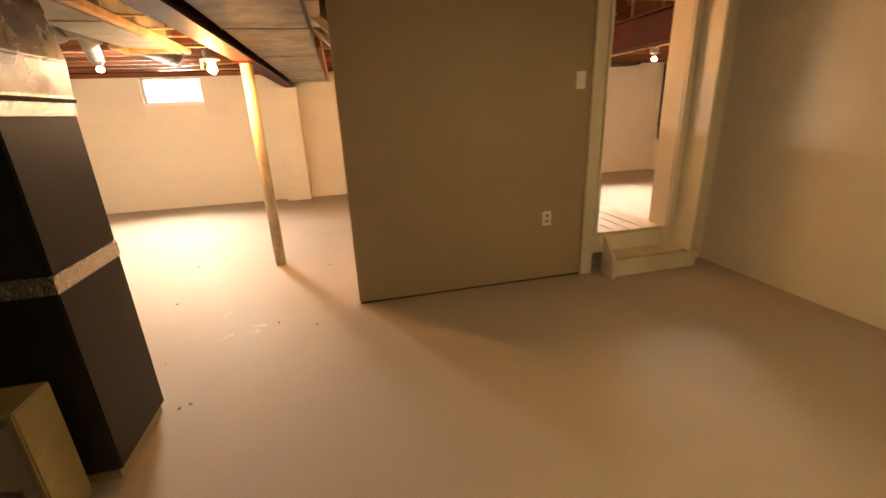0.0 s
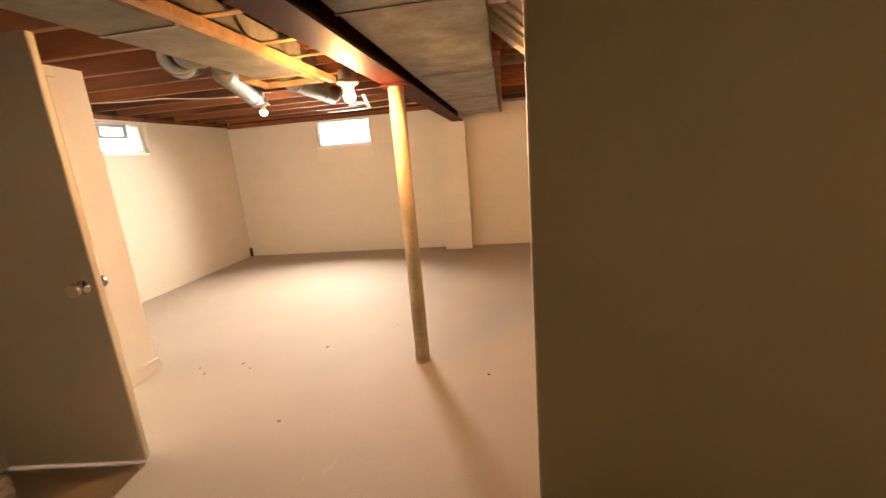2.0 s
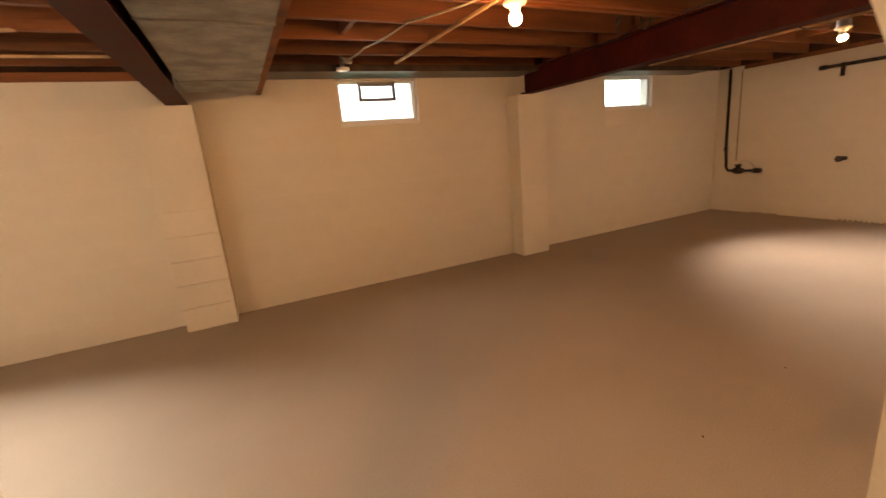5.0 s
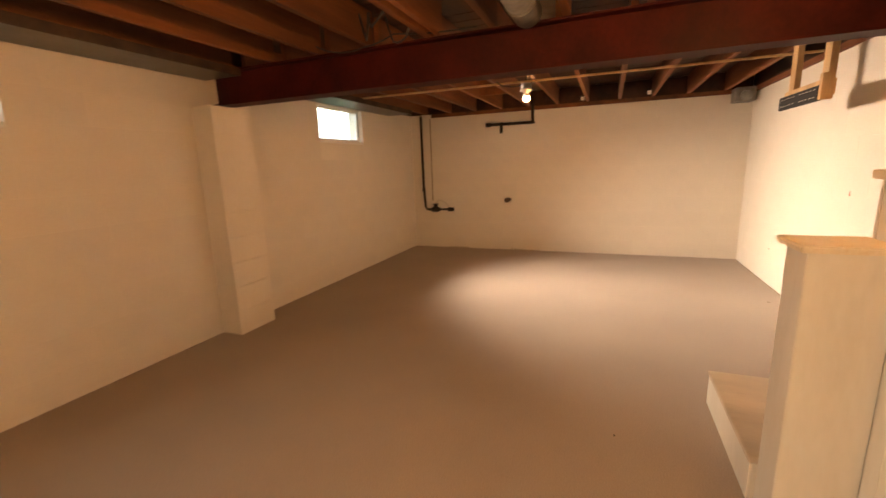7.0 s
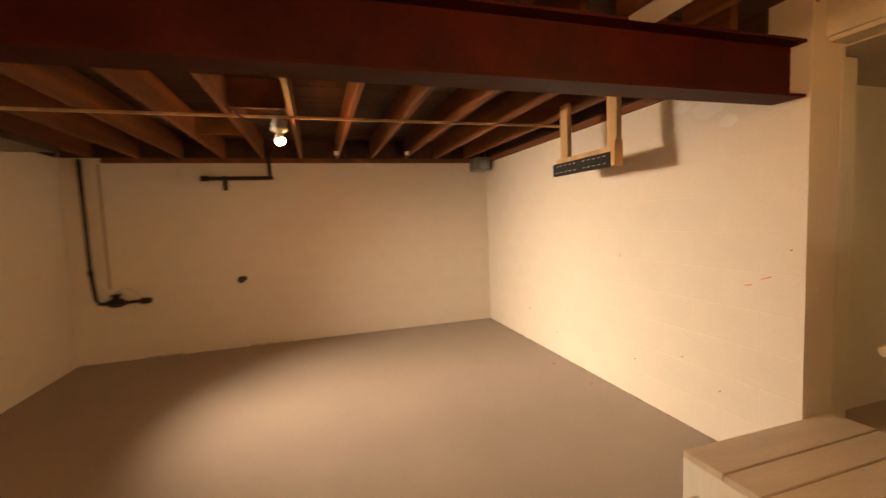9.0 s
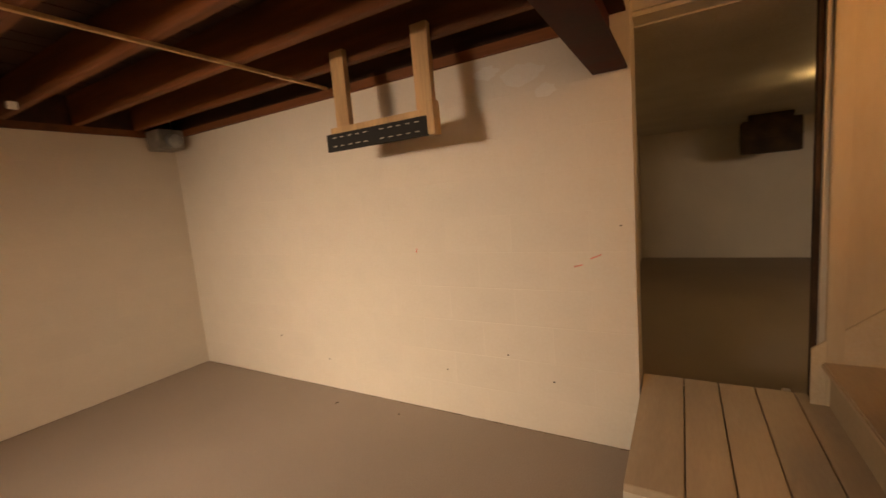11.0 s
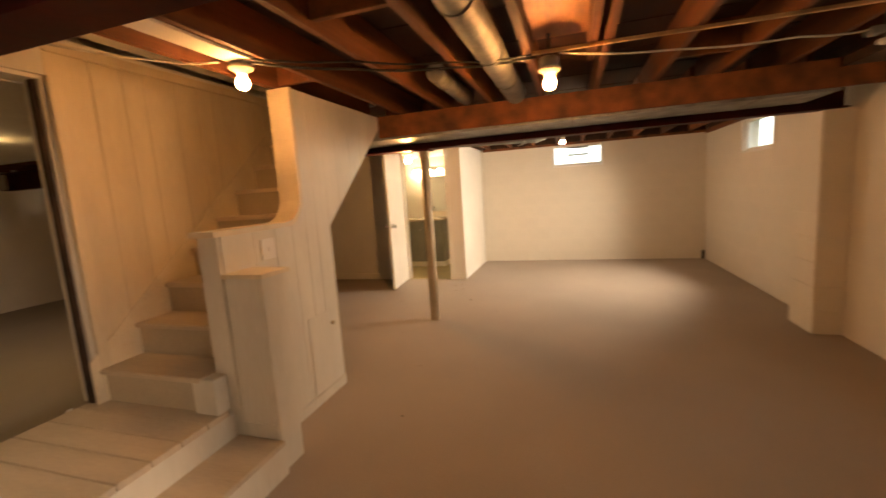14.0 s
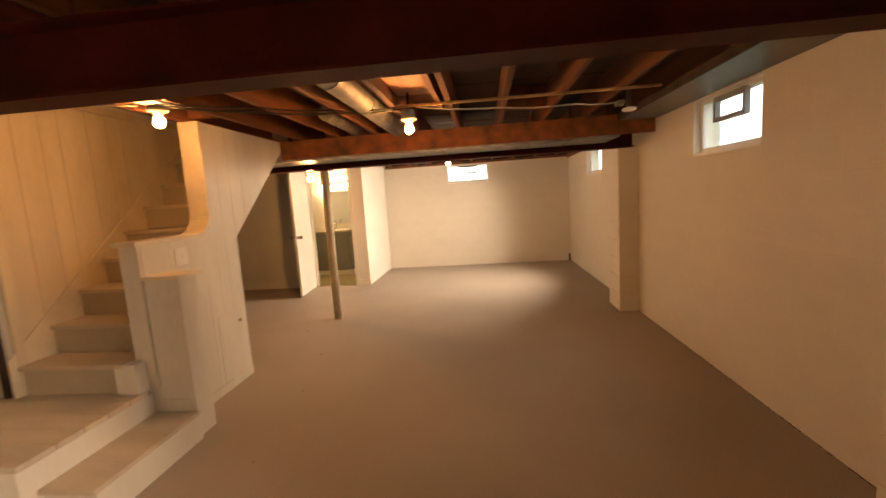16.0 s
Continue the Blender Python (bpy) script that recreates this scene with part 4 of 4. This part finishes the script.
bm = prism(bmesh.new(), [(2.66, 1.461), (3.244, 1.461), (3.255, 1.58), (3.235, 1.75), (3.20, 1.884), (2.68, 1.884)], "y", -5.98, -5.535, bevel=0.006)
part("hood", bm, M_PLENUM, ret, "shiny galvanized hood")
part("foot", slab(2.70, 3.225, -5.97, -5.565, 0, 0.049), M_DRYWALL, ret)
furnace = thing("furnace", "black furnace cabinet with a yellowed side panel", "furnace")
part("body", slab(2.3, 2.95, -6.95, -6.03, 0.0, 1.55, bevel=0.01), M_BLACK, furnace)
part("side_panel", slab(2.952, 3.15, -6.20, -6.02, 0.0, 0.515, bevel=0.006), M_TAN, furnace, "yellowed enamel panel")
part("burner_box", slab(2.952, 3.14, -6.93, -6.203, 0.0, 0.50, bevel=0.006), M_DARKGREY, furnace, "dark grey burner box")
part("gas_line", tube(bmesh.new(), [(3.16, -6.30, 0.0), (3.16, -6.30, 0.30), (3.165, -6.36, 0.36), (3.165, -6.6, 0.37)], 0.012, 10), M_IRON, furnace)

ubox = thing("duct_box", "dark rusty metal duct box hung under the ceiling", "duct")
part("casing", slab(5.34, 5.96, -9.46, -9.2, 1.54, 1.96, bevel=0.008), M_DARK, ubox)
part("collar", slab(5.42, 5.88, -9.42, -9.24, 1.961, JB - 0.021), M_DARK, ubox)
part("seam", slab(5.335, 5.965, -9.465, -9.195, 1.735, 1.755), M_DARK, ubox)

# bathroom door and fittings
bdoor = thing("bathroom_door", "plain white flush door standing open", "door")
dm = Matrix.Translation((1.60, -4.60, 0)) @ Matrix.Rotation(radians(6.0), 4, "Z")
bm = slab(0.0, 0.735, -0.0175, 0.0175, 0.015, 1.98, bevel=0.003)
bmesh.ops.transform(bm, matrix=dm, verts=bm.verts[:])
leaf = part("leaf", bm, M_WHITE, bdoor)
for s in (-1, 1):
    bm = tube(bmesh.new(), [(0.675, s * 0.018, 0.925), (0.675, s * 0.024, 0.925), (0.675, s * 0.026, 0.925), (0.675, s * 0.05, 0.925), (0.675, s * 0.056, 0.925), (0.675, s * 0.08, 0.925)], [0.034, 0.034, 0.013, 0.013, 0.031, 0.028], 16)
    bmesh.ops.transform(bm, matrix=dm, verts=bm.verts[:])
    part("door_knob", bm, M_CHROME, leaf, "chrome door knob")
for zz in (0.25, 1.0, 1.75):
    bm = tube(bmesh.new(), [(-0.003, -0.022, zz - 0.04), (-0.003, -0.022, zz + 0.04)], 0.006, 8)
    bmesh.ops.transform(bm, matrix=dm, verts=bm.verts[:])
    part("hinge", bm, M_CHROME, bdoor)
van = thing("vanity", "grey-green bathroom vanity with a white top", "vanity")
part("body", slab(0.02, 0.52, -5.05, -4.30, 0.10, 0.855, bevel=0.004), M_GREYVAN, van)
part("toe_kick", slab(0.02, 0.50, -5.05, -4.30, 0.007, 0.099), M_WHITE, van)
for a, b in ((-5.04, -4.68), (-4.67, -4.31)):
    d = part("door", slab(0.521, 0.538, a, b, 0.13, 0.84, bevel=0.004), M_GREYVAN, van)
    part("pull", tube(bmesh.new(), [(0.539, a + 0.05 if a > -5 else b - 0.05, 0.70), (0.56, a + 0.05 if a > -5 else b - 0.05, 0.70)], 0.010, 8), M_CHROME, d)
part("counter", slab(0.02, 0.56, -5.08, -4.27, 0.856, 0.885, bevel=0.006), M_PORCELAIN, van, "white vanity top")
faucet = thing("faucet", "chrome bathroom faucet on the vanity top", "faucet")
part("spout", tube(bmesh.new(), [(0.14, -4.68, 0.886), (0.14, -4.68, 1.03), (0.17, -4.68, 1.07), (0.24, -4.68, 1.05)], 0.013, 10), M_CHROME, faucet)
part("base", lathe(bmesh.new(), [(0.03, 0), (0.025, 0.015)], (0.14, -4.68, 0.8855)), M_CHROME, faucet)
mir = thing("mirror", "plain rectangular mirror over the vanity", "mirror")
part("glass", slab(0.003, 0.012, -4.80, -4.36, 1.0, 1.66), M_MIRROR, mir)
vl = thing("vanity_light", "three bulb chrome vanity light over the mirror", "light fixture")
part("bar", slab(0.003, 0.03, -4.98, -4.36, 1.77, 1.83, bevel=0.005), M_CHROME, vl)
for yy in (-4.90, -4.67, -4.44):
    part("bulb", lathe(bmesh.new(), [(0.012, 0.0), (0.04, -0.03), (0.045, -0.06), (0.03, -0.09), (0.008, -0.10)], (0.09, yy, 1.81), 14), M_VANITY, vl, "glowing globe")
    part("arm", tube(bmesh.new(), [(0.031, yy, 1.80), (0.09, yy, 1.811)], 0.011, 8), M_CHROME, vl)

# ---------- floor debris and scuffs ----------
rng = random.Random(5)
for x, y in ((3.936, -4.88), (4.144, -5.051), (3.304, -5.573), (3.087, -5.118), (3.676, -4.773), (2.2, -3.55), (2.3, -3.62), (2.75, -3.3), (4.72, -3.25), (2.0, -3.7), (1.9, -3.62), (3.35, -5.55), (2.85, -4.2), (3.2, -2.9), (6.3, -3.0), (5.45, -3.1), (4.0, -3.7), (8.7, -4.3), (8.2, -4.33), (3.5, -6.3), (4.4, -6.9)):
    bm = bmesh.new()
    bmesh.ops.create_icosphere(bm, subdivisions=1, radius=0.005 + rng.random() * 0.005)
    for v in bm.verts:
        v.co = Vector((v.co.x * (1 + rng.random()), v.co.y * (0.6 + rng.random() * 0.6), v.co.z * 0.35 + 0.002))
    c = solid("debris_crumb", bm, M_DIRT_GAP_SHADE, "small dark crumb of debris on the floor", "debris", group="floor debris")
    c.location = (x, y, 0.0)
    c.rotation_euler = (0, 0, rng.random() * 6)
for x, y, w, h in ((3.286, -4.523, 0.085, 0.013), (3.30, -4.50, 0.05, 0.008), (3.348, -4.892, 0.055, 0.012), (3.38, -4.86, 0.03, 0.02), (3.532, -4.843, 0.05, 0.045), (3.56, -4.78, 0.02, 0.06), (3.192, -4.596, 0.03, 0.007)):
    bm = bmesh.new()
    n = 14
    bm.faces.new([bm.verts.new((w * (0.45 + 0.7 * rng.random()) * math.cos(q * 2 * math.pi / n), h * (0.4 + 0.9 * rng.random()) * math.sin(q * 2 * math.pi / n), 0.001)) for q in range(n)])
    c = solid("paint_scuff", bm, M_SCUFF, "pale scuffed patch in the floor paint", "stain", group="floor scuffs")
    c.location = (x, y, 0)
    c.rotation_euler = (0, 0, rng.random() * 2)
for x0, x1, y0, y1 in ((EAST - 0.04, EAST - 0.005, -2.0, -1.6), (EAST - 0.05, EAST - 0.005, -0.9, -0.6)):
    bm = bmesh.new()
    for q in range(9):
        yy = y0 + (y1 - y0) * q / 8
        bmesh.ops.create_icosphere(bm, subdivisions=1, radius=0.012 + 0.008 * rng.random(), matrix=Matrix.Translation((x1 - 0.012 * rng.random(), yy, 0.006)))
    solid("plaster_crumbs", bm, M_DRYWALL, "crumbled plaster at the foot of the wall", "debris", "stuff")


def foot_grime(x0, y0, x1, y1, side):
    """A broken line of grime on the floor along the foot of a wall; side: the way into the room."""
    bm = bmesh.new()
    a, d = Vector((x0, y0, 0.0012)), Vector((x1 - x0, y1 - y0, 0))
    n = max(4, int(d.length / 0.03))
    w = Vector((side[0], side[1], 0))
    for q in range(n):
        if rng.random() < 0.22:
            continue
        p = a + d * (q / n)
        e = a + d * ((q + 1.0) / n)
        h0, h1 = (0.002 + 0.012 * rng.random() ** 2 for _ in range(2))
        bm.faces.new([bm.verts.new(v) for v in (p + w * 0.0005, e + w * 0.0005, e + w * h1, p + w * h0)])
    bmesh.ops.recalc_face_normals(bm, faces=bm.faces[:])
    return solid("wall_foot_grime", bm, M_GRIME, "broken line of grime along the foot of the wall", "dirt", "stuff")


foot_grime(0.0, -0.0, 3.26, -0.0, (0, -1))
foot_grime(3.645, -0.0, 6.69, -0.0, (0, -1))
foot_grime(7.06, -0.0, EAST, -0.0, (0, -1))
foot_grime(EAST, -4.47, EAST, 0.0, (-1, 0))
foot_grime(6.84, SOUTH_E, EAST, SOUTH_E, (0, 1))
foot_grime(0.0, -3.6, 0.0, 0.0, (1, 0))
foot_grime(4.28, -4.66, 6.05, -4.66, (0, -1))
corner_stub = solid("corner_stub", slab(0.005, 0.04, -0.05, -0.012, 0, 0.14, bevel=0.004), M_DARK, "short dark stub in the room corner", "pipe")

# ---------- painted blocks of the walls ----------
BLOCKS = {}


def block_mesh(w, h):
    key = (round(w, 3), round(h, 3))
    if key not in BLOCKS:
        c, d, n = 0.0025, F - 0.0002, 0.0
        vs = [(0, 0, n), (w, 0, n), (w, h, n), (0, h, n), (c, c, d), (w - c, c, d), (w - c, h - c, d), (c, h - c, d)]
        me = bpy.data.meshes.new("block")
        me.from_pydata(vs, [], [(4, 5, 6, 7), (0, 1, 5, 4), (1, 2, 6, 5), (2, 3, 7, 6), (3, 0, 4, 7)])
        me.materials.append(M_BLOCK)
        BLOCKS[key] = me
    return BLOCKS[key]


def blocks(parent, axis, face, sign, a0, a1, z1, holes):
    """Running-bond blocks on a wall's face; sign is the way that the face looks."""
    H, L, J = 0.2, 0.4, 0.001
    for r in range(int(math.ceil(z1 / H))):
        u = a0 - (0.2 if r % 2 else 0.0)
        while u < a1:
            lo, hi, b, t = max(u, a0), min(u + L, a1), r * H, min((r + 1) * H, z1)
            cuts = [(lo, hi)]
            for h in holes:
                if h[2] < t and h[3] > b:
                    nxt = []
                    for p, q in cuts:
                        if h[1] <= p or h[0] >= q:
                            nxt.append((p, q))
                        else:
                            nxt += [(p, h[0])] * (h[0] - p > 0.03) + [(h[1], q)] * (q - h[1] > 0.03)
                    cuts = nxt
            for p, q in cuts:
                if q - p < 0.03:
                    continue
                ob = new("block", block_mesh(q - p - 2 * J, t - b - 2 * J))
                ob.parent = parent
                if axis == "x":
                    ob.matrix_basis = Matrix(((sign * -1, 0, 0, (p + J) if sign < 0 else (q - J)), (0, 0, sign, face), (0, 1, 0, b + J), (0, 0, 0, 1)))
                else:
                    ob.matrix_basis = Matrix(((0, 0, sign, face), (sign, 0, 0, (p + J) if sign > 0 else (q - J)), (0, 1, 0, b + J), (0, 0, 0, 1)))
            u += L


blocks(wall_n, "x", F, -1, 0.0, EAST, 2.0, [*WIN, (3.26, 3.645, 0, 1.79), (6.69, 7.06, 0, 1.79)])
blocks(wall_e, "y", EAST + F, -1, SOUTH_E, 0.0, 2.0, [])
blocks(wall_s, "x", SOUTH_E - F, 1, 6.84, EAST, 2.0, [])
blocks(wall_w, "y", -F, 1, BATH_N, 0.0, 2.02, [WW])
blocks(wall_fe, "y", FR_E + F, -1, -8.3, SOUTH_E - 0.2, JB - 0.03, [])
